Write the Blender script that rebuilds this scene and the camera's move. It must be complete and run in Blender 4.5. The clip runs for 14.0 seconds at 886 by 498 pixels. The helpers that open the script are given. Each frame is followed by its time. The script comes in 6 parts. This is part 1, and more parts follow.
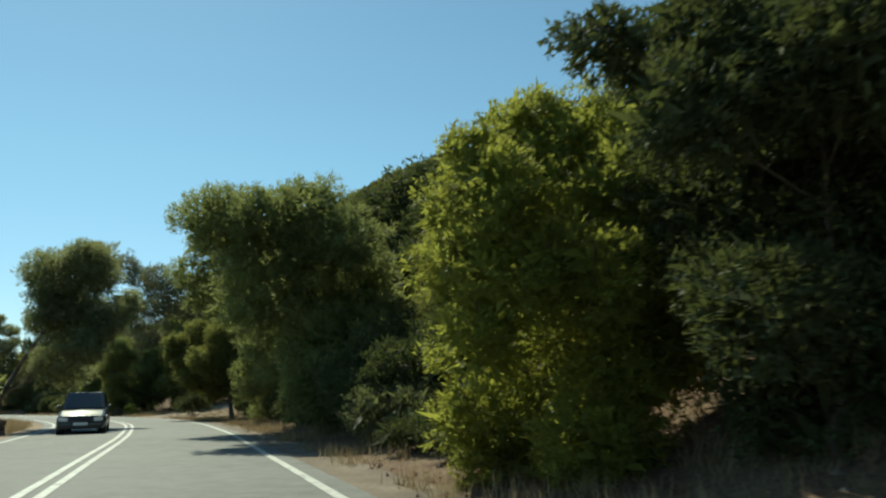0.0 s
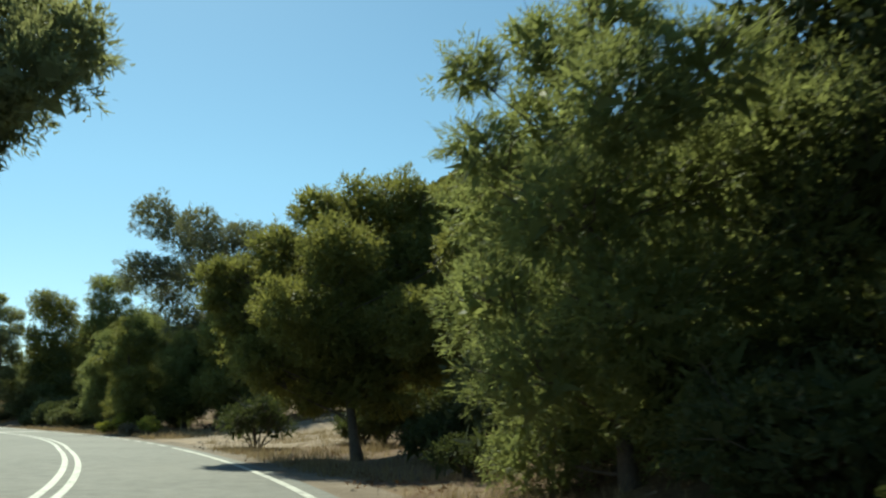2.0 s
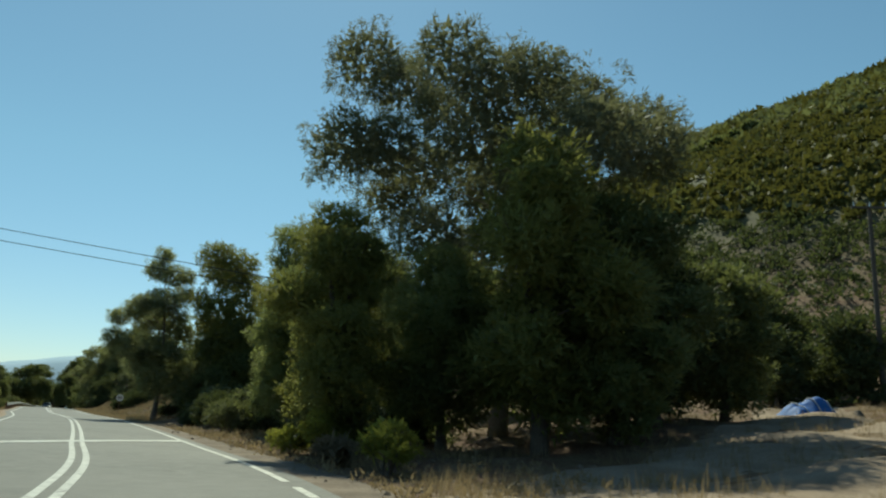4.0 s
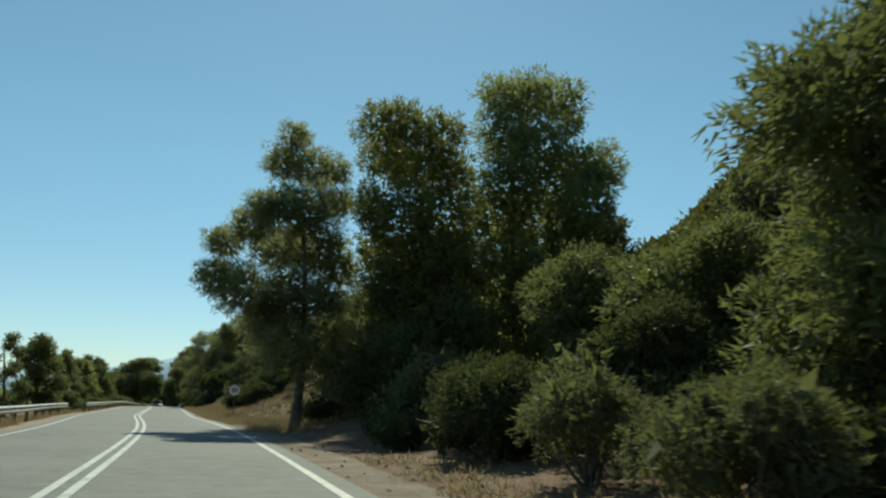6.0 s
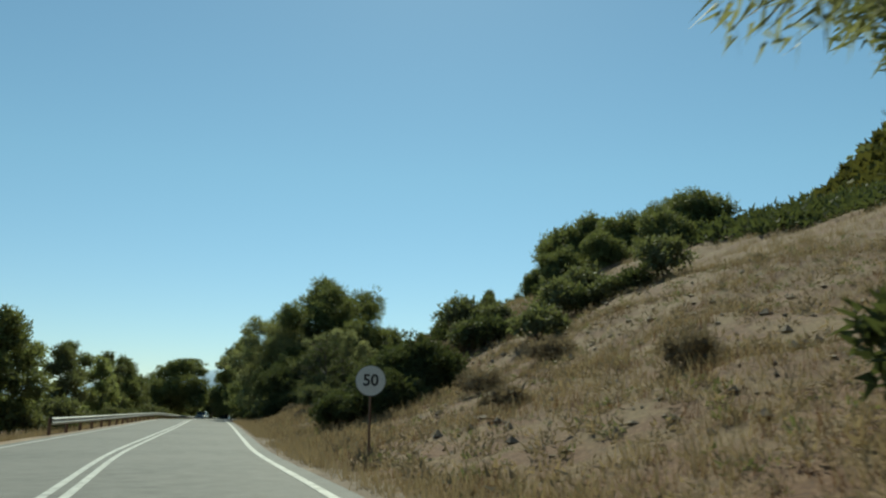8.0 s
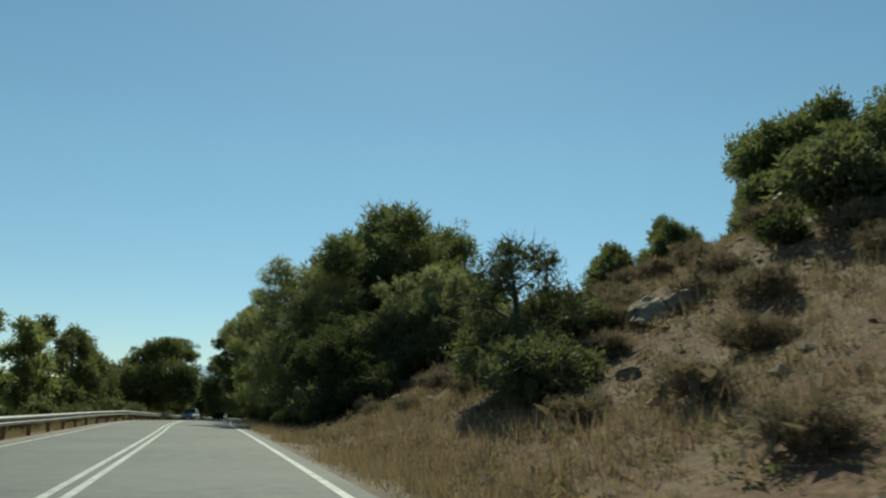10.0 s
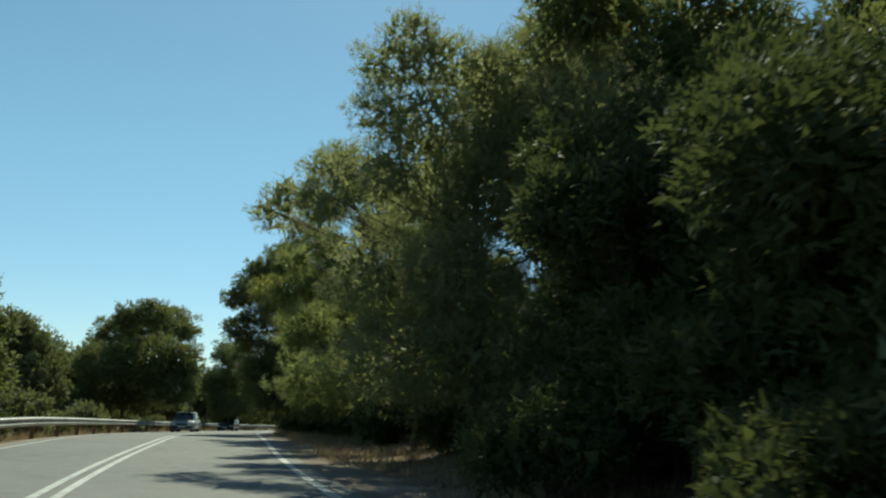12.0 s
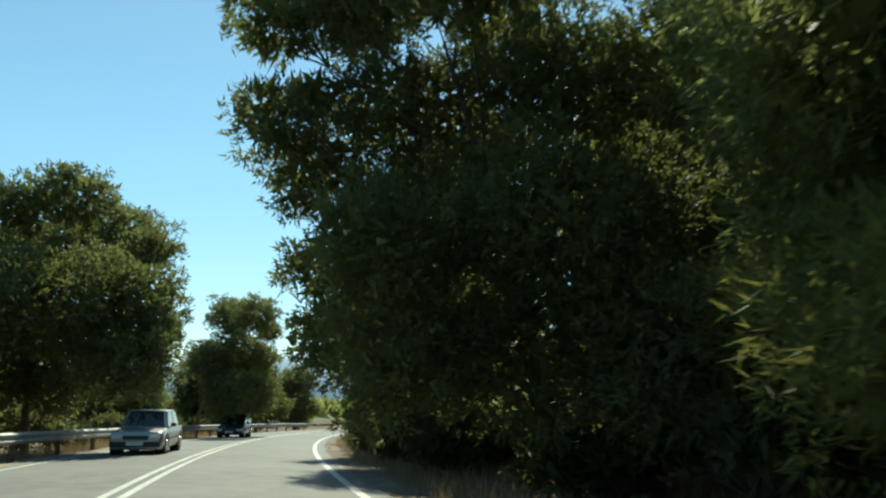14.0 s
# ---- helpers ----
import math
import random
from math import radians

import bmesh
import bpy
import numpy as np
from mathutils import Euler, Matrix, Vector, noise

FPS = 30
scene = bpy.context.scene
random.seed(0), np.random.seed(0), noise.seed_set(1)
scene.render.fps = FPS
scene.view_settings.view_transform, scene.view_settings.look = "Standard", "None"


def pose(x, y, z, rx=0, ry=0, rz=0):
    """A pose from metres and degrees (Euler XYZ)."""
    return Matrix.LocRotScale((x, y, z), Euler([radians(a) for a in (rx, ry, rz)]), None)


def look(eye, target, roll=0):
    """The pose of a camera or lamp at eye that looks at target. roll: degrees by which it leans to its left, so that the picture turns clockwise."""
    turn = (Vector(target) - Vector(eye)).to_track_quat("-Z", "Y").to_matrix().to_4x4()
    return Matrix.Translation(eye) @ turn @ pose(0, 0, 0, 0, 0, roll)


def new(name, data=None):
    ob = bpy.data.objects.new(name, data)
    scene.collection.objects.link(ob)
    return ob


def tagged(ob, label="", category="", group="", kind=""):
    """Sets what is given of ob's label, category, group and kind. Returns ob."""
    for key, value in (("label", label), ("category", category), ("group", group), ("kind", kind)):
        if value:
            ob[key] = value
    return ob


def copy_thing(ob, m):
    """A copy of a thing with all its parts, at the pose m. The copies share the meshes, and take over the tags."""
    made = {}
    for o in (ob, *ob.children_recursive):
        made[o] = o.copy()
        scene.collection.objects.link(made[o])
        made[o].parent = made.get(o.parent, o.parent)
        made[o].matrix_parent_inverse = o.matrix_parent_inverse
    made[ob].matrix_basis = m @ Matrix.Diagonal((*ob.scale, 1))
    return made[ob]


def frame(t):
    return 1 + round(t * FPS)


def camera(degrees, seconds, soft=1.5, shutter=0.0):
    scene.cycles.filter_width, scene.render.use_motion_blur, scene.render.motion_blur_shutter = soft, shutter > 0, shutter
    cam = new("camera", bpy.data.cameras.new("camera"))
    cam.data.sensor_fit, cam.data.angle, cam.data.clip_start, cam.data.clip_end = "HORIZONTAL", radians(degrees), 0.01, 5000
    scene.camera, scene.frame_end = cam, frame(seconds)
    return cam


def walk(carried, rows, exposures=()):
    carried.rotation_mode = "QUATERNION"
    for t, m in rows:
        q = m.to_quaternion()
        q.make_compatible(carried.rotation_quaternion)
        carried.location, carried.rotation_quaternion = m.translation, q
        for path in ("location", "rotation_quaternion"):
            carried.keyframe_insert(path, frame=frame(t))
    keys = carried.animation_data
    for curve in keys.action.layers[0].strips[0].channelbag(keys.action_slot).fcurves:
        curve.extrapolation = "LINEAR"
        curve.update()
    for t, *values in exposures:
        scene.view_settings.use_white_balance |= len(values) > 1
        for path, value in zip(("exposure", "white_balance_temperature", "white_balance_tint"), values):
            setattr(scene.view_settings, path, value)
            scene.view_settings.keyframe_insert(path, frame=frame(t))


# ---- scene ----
cam = camera(61.0, 14.0, soft=2.2, shutter=0.1)
PATH = [
    (0.0, pose(0.000, 0.000, 1.15, 101.14, 1.10, -0.00)),
    (0.5, pose(-2.586, 7.402, 1.15, 101.43, 0.84, 0.18)),
    (1.0, pose(-5.121, 14.812, 1.15, 101.55, 1.06, 0.30)),
    (1.5, pose(-7.671, 22.233, 1.15, 101.92, 0.70, 0.88)),
    (2.0, pose(-10.339, 29.604, 1.15, 102.68, -0.57, 3.19)),
    (2.5, pose(-13.172, 36.788, 1.15, 102.68, -0.88, 6.46)),
    (3.0, pose(-16.227, 43.707, 1.15, 102.82, -1.89, 9.86)),
    (3.5, pose(-19.740, 50.366, 1.15, 102.88, -2.71, 13.13)),
    (4.0, pose(-23.628, 56.790, 1.15, 102.81, -2.67, 16.39)),
    (4.2, pose(-25.264, 59.319, 1.15, 102.66, -2.74, 17.80)),
    (4.9, pose(-31.693, 68.068, 1.15, 101.92, -0.93, 21.52)),
    (5.6, pose(-39.287, 76.666, 1.15, 101.63, -0.53, 23.47)),
    (6.3, pose(-47.102, 85.377, 1.15, 102.02, -1.66, 24.82)),
    (6.5, pose(-49.318, 87.846, 1.15, 102.21, -1.75, 25.27)),
    (7.0, pose(-54.879, 93.915, 1.15, 102.19, -1.56, 26.27)),
    (7.2, pose(-57.115, 96.315, 1.15, 102.33, -1.66, 26.68)),
    (7.9, pose(-64.968, 104.603, 1.15, 102.18, -0.51, 27.63)),
    (8.6, pose(-73.106, 112.603, 1.15, 101.97, 0.21, 27.65)),
    (9.3, pose(-81.481, 120.543, 1.15, 101.97, -0.03, 26.99)),
    (9.5, pose(-83.850, 122.888, 1.15, 101.94, -0.44, 26.75)),
    (10.0, pose(-89.680, 128.942, 1.15, 102.02, -0.71, 26.82)),
    (10.5, pose(-95.660, 135.166, 1.15, 101.99, -0.62, 26.94)),
    (11.0, pose(-101.684, 141.353, 1.15, 102.09, -0.81, 26.91)),
    (11.5, pose(-107.627, 147.470, 1.15, 102.06, -0.69, 27.01)),
    (12.0, pose(-113.445, 153.419, 1.15, 102.22, -0.93, 27.00)),
    (12.5, pose(-119.158, 159.255, 1.15, 102.22, -0.82, 26.97)),
    (13.0, pose(-124.822, 164.973, 1.15, 102.22, -1.04, 26.87)),
    (13.5, pose(-130.252, 170.747, 1.15, 101.99, -0.72, 26.83)),
    (14.0, pose(-135.396, 176.657, 1.15, 101.57, -0.59, 26.92)),
]
# the clip's camera opens up under the trees and closes again in the open
EXPOSURES = [(t, 0.22 + e, 7100, -12) for t, e in ((0.0, 0.15), (0.5, 0.3), (1.0, 0.75), (1.5, 0.7), (2.0, 0.35), (2.5, 0.1), (3.0, 0.1), (4.0, -0.1), (6.5, -0.1),
                                                   (7.2, 0.0), (9.3, -0.2), (10.5, -0.2), (11.0, -0.1), (12.0, 0.05), (13.0, 0.1), (13.5, 0.2), (14.0, 0.5))]
walk(cam, PATH, EXPOSURES)

# ---------------------------------------------------------------- sky and sun
SUN_LEFT, SUN_HIGH = 28.0, 48.5          # degrees left of +y, degrees above the horizon
world = bpy.data.worlds.new("sky")
scene.world = world
world.use_nodes = True
wn = world.node_tree.nodes
sky = wn.new("ShaderNodeTexSky")
sky.sky_type = "NISHITA"
sky.sun_disc = False
sky.sun_elevation, sky.sun_rotation = radians(SUN_HIGH), radians(-SUN_LEFT)
sky.air_density, sky.dust_density, sky.ozone_density = 1.0, 0.12, 2.5
wn["Background"].inputs["Strength"].default_value = 0.10
haze = wn.new("ShaderNodeMix")
haze.data_type, haze.blend_type = "RGBA", "MULTIPLY"
haze.inputs[0].default_value = 1.0
toward = wn.new("ShaderNodeTexCoord")
split = wn.new("ShaderNodeSeparateXYZ")
world.node_tree.links.new(toward.outputs["Generated"], split.inputs[0])
tone = wn.new("ShaderNodeValToRGB")                          # the clear cool tone of a dry summer sky, bluer in the haze low down
tone.color_ramp.elements[0].position, tone.color_ramp.elements[0].color = 0.0, (0.73, 0.77, 0.95, 1)
tone.color_ramp.elements[1].position, tone.color_ramp.elements[1].color = 0.30, (0.845, 0.985, 1.0, 1)
world.node_tree.links.new(split.outputs[2], tone.inputs[0])
world.node_tree.links.new(tone.outputs[0], haze.inputs[7])
world.node_tree.links.new(sky.outputs[0], haze.inputs[6])
world.node_tree.links.new(haze.outputs[2], wn["Background"].inputs["Color"])
sun_data = bpy.data.lights.new("sun", "SUN")
sun_data.energy, sun_data.angle, sun_data.color = 4.3, radians(0.55), (1.0, 0.95, 0.86)
sun = new("sun", sun_data)
sun_way = Vector((-math.sin(radians(SUN_LEFT)) * math.cos(radians(SUN_HIGH)),
                  math.cos(radians(SUN_LEFT)) * math.cos(radians(SUN_HIGH)), math.sin(radians(SUN_HIGH))))
sun.matrix_world = look(sun_way * 300, (0, 0, 0))


# ---------------------------------------------------------------- materials
def ramp(nt, fac, stops):
    r = nt.nodes.new("ShaderNodeValToRGB")
    while len(r.color_ramp.elements) < len(stops):
        r.color_ramp.elements.new(0.5)
    for e, (p, c) in zip(r.color_ramp.elements, stops):
        e.position, e.color = p, (*c, 1)
    nt.links.new(fac, r.inputs[0])
    return r.outputs[0]


def noise_out(nt, scale, detail=4.0, rough=0.55, coord=None):
    n = nt.nodes.new("ShaderNodeTexNoise")
    n.inputs["Scale"].default_value, n.inputs["Detail"].default_value, n.inputs["Roughness"].default_value = scale, detail, rough
    if coord is not None:
        nt.links.new(coord, n.inputs["Vector"])
    return n.outputs["Fac"]


def mixed(nt, fac, a, b, how="MIX"):
    m = nt.nodes.new("ShaderNodeMix")
    m.data_type, m.blend_type = "RGBA", how
    for value, slot in ((fac, m.inputs[0]), (a, m.inputs[6]), (b, m.inputs[7])):
        if isinstance(value, bpy.types.NodeSocket):
            nt.links.new(value, slot)
        elif isinstance(value, tuple):
            slot.default_value = (*value, 1)
        else:
            slot.default_value = value
    return m.outputs[2]


def material(name, rough=0.8, metal=0.0):
    m = bpy.data.materials.new(name)
    m.use_nodes = True
    b = m.node_tree.nodes["Principled BSDF"]
    b.inputs["Roughness"].default_value, b.inputs["Metallic"].default_value = rough, metal
    return m, m.node_tree, b


def bumped(nt, b, height, strength, distance):
    n = nt.nodes.new("ShaderNodeBump")
    n.inputs["Strength"].default_value, n.inputs["Distance"].default_value = strength, distance
    nt.links.new(height, n.inputs["Height"])
    nt.links.new(n.outputs[0], b.inputs["Normal"])


def place_of(nt):
    return nt.nodes.new("ShaderNodeNewGeometry").outputs["Position"]


def spotted(name, stops, fine, coarse, rough=0.85, bump=0.3, depth=0.02, metal=0.0):
    """A surface whose colour runs through the stops by noise at two sizes."""
    m, nt, b = material(name, rough, metal)
    p = place_of(nt)
    f, c = noise_out(nt, fine, 5, 0.65, p), noise_out(nt, coarse, 3, 0.5, p)
    add = nt.nodes.new("ShaderNodeMath")
    add.operation = "MULTIPLY_ADD"
    nt.links.new(f, add.inputs[0])
    add.inputs[1].default_value = 0.5
    half = nt.nodes.new("ShaderNodeMath")
    half.operation = "MULTIPLY"
    nt.links.new(c, half.inputs[0])
    half.inputs[1].default_value = 0.5
    nt.links.new(half.outputs[0], add.inputs[2])
    nt.links.new(ramp(nt, add.outputs[0], stops), b.inputs["Base Color"])
    bumped(nt, b, f, bump, depth)
    return m


def leafy(name, dark, light, through_light, share=0.35, gloss=0.6):
    """Leaves: a dull or waxy face, light that shines through, and a tint of its own for each leaf."""
    m = bpy.data.materials.new(name)
    m.use_nodes = True
    nt = m.node_tree
    b, out = nt.nodes["Principled BSDF"], nt.nodes["Material Output"]
    b.inputs["Roughness"].default_value = gloss
    b.inputs["Specular IOR Level"].default_value = 0.12
    g = nt.nodes.new("ShaderNodeNewGeometry")
    c = ramp(nt, g.outputs["Random Per Island"], [(0.0, tuple(0.75 * p + 0.25 * q for p, q in zip(dark, light))), (0.7, light), (1.0, tuple(v * 1.25 for v in light))])
    nt.links.new(c, b.inputs["Base Color"])
    tr = nt.nodes.new("ShaderNodeBsdfTranslucent")
    tr.inputs[0].default_value = (*through_light, 1)
    mx = nt.nodes.new("ShaderNodeMixShader")
    mx.inputs[0].default_value = share
    nt.links.new(b.outputs[0], mx.inputs[1])
    nt.links.new(tr.outputs[0], mx.inputs[2])
    nt.links.new(mx.outputs[0], out.inputs[0])
    return m


def plain(name, colour, rough=0.5, metal=0.0, bump=0.0, scale=30.0):
    """A nearly even surface with slight dirt."""
    m, nt, b = material(name, rough, metal)
    n = noise_out(nt, scale, 4, 0.6, place_of(nt))
    dull = tuple(v * 0.78 for v in colour)
    nt.links.new(ramp(nt, n, [(0.3, dull), (0.65, colour)]), b.inputs["Base Color"])
    if bump:
        bumped(nt, b, n, bump, 0.01)
    return m




def asphalt_material():
    """Old asphalt: fine chippings, worn pale patches, darker stains."""
    m, nt, bs = material("asphalt", 0.78)
    p = place_of(nt)
    fine, mid, wide = noise_out(nt, 70, 5, 0.75, p), noise_out(nt, 2.2, 6, 0.65, p), noise_out(nt, 0.22, 4, 0.55, p)
    base = ramp(nt, mid, [(0.3, (0.062, 0.062, 0.06)), (0.5, (0.105, 0.105, 0.101)), (0.72, (0.15, 0.147, 0.14))])
    worn = mixed(nt, ramp(nt, wide, [(0.38, (0, 0, 0)), (0.66, (0.75, 0.75, 0.75))]), base, (0.145, 0.142, 0.135))
    grit = ramp(nt, fine, [(0.3, (0.55, 0.55, 0.55)), (0.6, (1.15, 1.15, 1.15))])
    nt.links.new(mixed(nt, 1.0, worn, grit, "MULTIPLY"), bs.inputs["Base Color"])
    bumped(nt, bs, fine, 0.4, 0.012)
    return m


M_ASPHALT = asphalt_material()
M_PAINT = spotted("road_paint", [(0.36, (0.13, 0.13, 0.125)), (0.46, (0.34, 0.34, 0.32)), (0.7, (0.52, 0.52, 0.49))], 14, 3.0, 0.6, 0.15, 0.004)
M_PINE = leafy("pine_needles", (0.053, 0.067, 0.030), (0.128, 0.146, 0.062), (0.355, 0.385, 0.130), 0.42)
M_PINE_LIGHT = leafy("young_pine_needles", (0.058, 0.070, 0.027), (0.140, 0.152, 0.052), (0.345, 0.340, 0.090), 0.37)
M_PINE_GREY = leafy("grey_pine_needles", (0.063, 0.076, 0.047), (0.146, 0.160, 0.093), (0.380, 0.395, 0.165), 0.42)
# darker pine copy: the shade of backlit trees is put into its colour
M_PINE_SHADED = leafy("shaded_pine_needles", (0.048, 0.060, 0.028), (0.112, 0.130, 0.058), (0.268, 0.290, 0.089), 0.30)
M_GUM = leafy("eucalyptus_leaves", (0.075, 0.084, 0.057), (0.158, 0.168, 0.108), (0.25, 0.25, 0.12), 0.36, 0.68)
M_OLIVE = leafy("olive_leaves", (0.061, 0.065, 0.036), (0.122, 0.130, 0.074), (0.223, 0.239, 0.082), 0.32)
M_SHRUB = leafy("shrub_leaves", (0.064, 0.076, 0.022), (0.150, 0.162, 0.040), (0.44, 0.445, 0.085), 0.42)
M_DARK_LEAF = leafy("dark_evergreen_leaves", (0.032, 0.041, 0.019), (0.070, 0.082, 0.038), (0.13, 0.15, 0.045), 0.28, 0.7)
M_DRY_SHRUB = leafy("dry_cushion_twigs", (0.10, 0.082, 0.055), (0.21, 0.168, 0.112), (0.24, 0.185, 0.11), 0.32, 0.8)
M_STRAW = leafy("dry_grass", (0.16, 0.118, 0.07), (0.335, 0.258, 0.155), (0.33, 0.25, 0.14), 0.38, 0.85)
M_BROWN_NEEDLES = leafy("withered_needles", (0.10, 0.055, 0.03), (0.19, 0.10, 0.05), (0.2, 0.1, 0.04), 0.25, 0.7)
M_SCRUB = leafy("hillside_scrub", (0.046, 0.05, 0.016), (0.135, 0.128, 0.038), (0.16, 0.148, 0.034), 0.25)
M_BARK = spotted("bark", [(0.3, (0.05, 0.04, 0.032)), (0.55, (0.12, 0.095, 0.075)), (0.75, (0.20, 0.165, 0.13))], 14, 2, 0.9, 0.8, 0.03)
M_PALE_BARK = spotted("pale_bark", [(0.3, (0.16, 0.13, 0.10)), (0.55, (0.30, 0.26, 0.21)), (0.75, (0.42, 0.38, 0.32))], 9, 1.5, 0.85, 0.4, 0.02)
M_ROCK = spotted("limestone", [(0.3, (0.09, 0.06, 0.042)), (0.5, (0.19, 0.14, 0.10)), (0.7, (0.32, 0.265, 0.21))], 6, 0.9, 0.9, 0.7, 0.06)
M_BANK_ROCK = spotted("reddish_bank_rock", [(0.32, (0.08, 0.043, 0.027)), (0.46, (0.18, 0.115, 0.075)), (0.56, (0.26, 0.19, 0.135)), (0.68, (0.40, 0.33, 0.25))], 5.5, 1.3, 0.92, 1.0, 0.09)
M_STEEL = spotted("galvanised_steel", [(0.3, (0.20, 0.195, 0.185)), (0.6, (0.34, 0.34, 0.33)), (0.8, (0.43, 0.43, 0.42))], 18, 1.2, 0.55, 0.1, 0.004, 0.55)
M_RUST = spotted("rusty_steel", [(0.3, (0.10, 0.055, 0.035)), (0.6, (0.22, 0.13, 0.085)), (0.8, (0.3, 0.22, 0.16))], 25, 3, 0.85, 0.3, 0.004, 0.2)
M_POLE = spotted("weathered_pole_wood", [(0.3, (0.06, 0.048, 0.038)), (0.6, (0.13, 0.105, 0.085)), (0.8, (0.2, 0.17, 0.14))], 20, 2, 0.9, 0.4, 0.01)
M_WIRE = plain("cable", (0.035, 0.035, 0.035), 0.6)
M_BLUE = plain("blue_tarpaulin", (0.014, 0.125, 0.45), 0.7, 0, 0.5, 6)
M_SIGN_WHITE, M_SIGN_RED, M_BLACK = plain("sign_white", (0.72, 0.72, 0.70), 0.4), plain("sign_red", (0.5, 0.03, 0.03), 0.4), plain("sign_black", (0.03, 0.03, 0.03), 0.5)
M_TYRE, M_RIM = plain("tyre_rubber", (0.025, 0.025, 0.025), 0.85), plain("wheel_rim", (0.45, 0.45, 0.46), 0.35, 0.8)
M_GREY_PAINT, M_SILVER_PAINT = plain("dark_grey_car_paint", (0.06, 0.068, 0.075), 0.22, 0.5), plain("silver_car_paint", (0.42, 0.42, 0.40), 0.28, 0.6)
M_BLUE_PAINT = plain("dark_blue_car_paint", (0.035, 0.05, 0.06), 0.22, 0.4)
M_PLASTIC = plain("black_plastic", (0.03, 0.03, 0.032), 0.6)
M_LAMP = plain("lamp_glass", (0.75, 0.75, 0.73), 0.12)
M_TAIL = plain("red_lamp_glass", (0.35, 0.02, 0.02), 0.2)
M_GLASS, _nt, _b = material("car_glass", 0.05)
_b.inputs["Base Color"].default_value = (0.02, 0.024, 0.026, 1)
_b.inputs["Specular IOR Level"].default_value = 0.8
# the pale blue haze of distance is put into the hills' colour
M_FAR = spotted("haze_tinted_far_hills", [(0.3, (0.24, 0.34, 0.44)), (0.7, (0.31, 0.42, 0.52))], 0.01, 0.002, 1.0, 0.0)


def earth_material():
    """Stony soil with dry grass, and greener scrub soil high on the hill."""
    m, nt, b = material("dry_earth", 0.95)
    p = place_of(nt)
    fine, mid, wide = noise_out(nt, 9, 6, 0.7, p), noise_out(nt, 0.9, 5, 0.6, p), noise_out(nt, 0.13, 3, 0.5, p)
    soil = ramp(nt, fine, [(0.32, (0.046, 0.021, 0.011)), (0.5, (0.112, 0.054, 0.029)), (0.68, (0.2, 0.12, 0.074))])
    grass = ramp(nt, fine, [(0.3, (0.075, 0.047, 0.025)), (0.55, (0.16, 0.105, 0.055)), (0.75, (0.26, 0.185, 0.1))])
    near = mixed(nt, ramp(nt, mid, [(0.42, (0, 0, 0)), (0.6, (1, 1, 1))]), soil, grass)
    hill = ramp(nt, mid, [(0.3, (0.035, 0.04, 0.016)), (0.55, (0.075, 0.075, 0.03)), (0.8, (0.1, 0.09, 0.045))])
    sep = nt.nodes.new("ShaderNodeSeparateXYZ")
    nt.links.new(p, sep.inputs[0])
    high = nt.nodes.new("ShaderNodeMapRange")
    nt.links.new(sep.outputs[2], high.inputs[0])
    high.inputs[1].default_value, high.inputs[2].default_value = 14, 30
    low = nt.nodes.new("ShaderNodeMapRange")
    nt.links.new(sep.outputs[2], low.inputs[0])
    low.inputs[1].default_value, low.inputs[2].default_value = -1.5, -4
    upper = mixed(nt, high.outputs[0], near, hill)
    nt.links.new(mixed(nt, low.outputs[0], upper, hill), b.inputs["Base Color"])
    bumped(nt, b, fine, 0.7, 0.05)
    return m


M_EARTH = earth_material()
M_SOIL = spotted("brown_verge_soil", [(0.3, (0.07, 0.05, 0.036)), (0.5, (0.15, 0.11, 0.08)), (0.7, (0.27, 0.215, 0.165))], 14, 0.9, 0.95, 0.7, 0.03)
M_GRAVEL = spotted("pale_gravel", [(0.3, (0.13, 0.09, 0.06)), (0.5, (0.235, 0.17, 0.118)), (0.7, (0.36, 0.28, 0.21))], 16, 0.8, 0.95, 0.6, 0.03)


# ---------------------------------------------------------------- mesh helpers
def mesh_of(name, verts, faces, mat, smooth=False):
    """A mesh from arrays: verts (n, 3), faces (m, 3) or (m, 4)."""
    verts, faces = np.asarray(verts, np.float32), np.asarray(faces, np.int32)
    me = bpy.data.meshes.new(name)
    k = faces.shape[1]
    me.vertices.add(len(verts))
    me.vertices.foreach_set("co", verts.ravel())
    me.loops.add(faces.size)
    me.loops.foreach_set("vertex_index", faces.ravel())
    me.polygons.add(len(faces))
    me.polygons.foreach_set("loop_start", np.arange(0, faces.size, k, dtype=np.int32))
    me.polygons.foreach_set("loop_total", np.full(len(faces), k, np.int32))
    me.polygons.foreach_set("use_smooth", np.full(len(faces), smooth))
    me.update(calc_edges=True)
    me.materials.append(mat)
    return me


def thing(name, label, category, at=(0, 0, 0), turn=0.0, group="", kind=""):
    ob = new(name)
    ob.matrix_world = pose(*at, 0, 0, turn)
    return tagged(ob, label, category, group, kind)


def arr_part(name, verts, faces, mat, parent, label="", smooth=False):
    ob = new(name, mesh_of(name, verts, faces, mat, smooth))
    ob.parent = parent
    return tagged(ob, label)


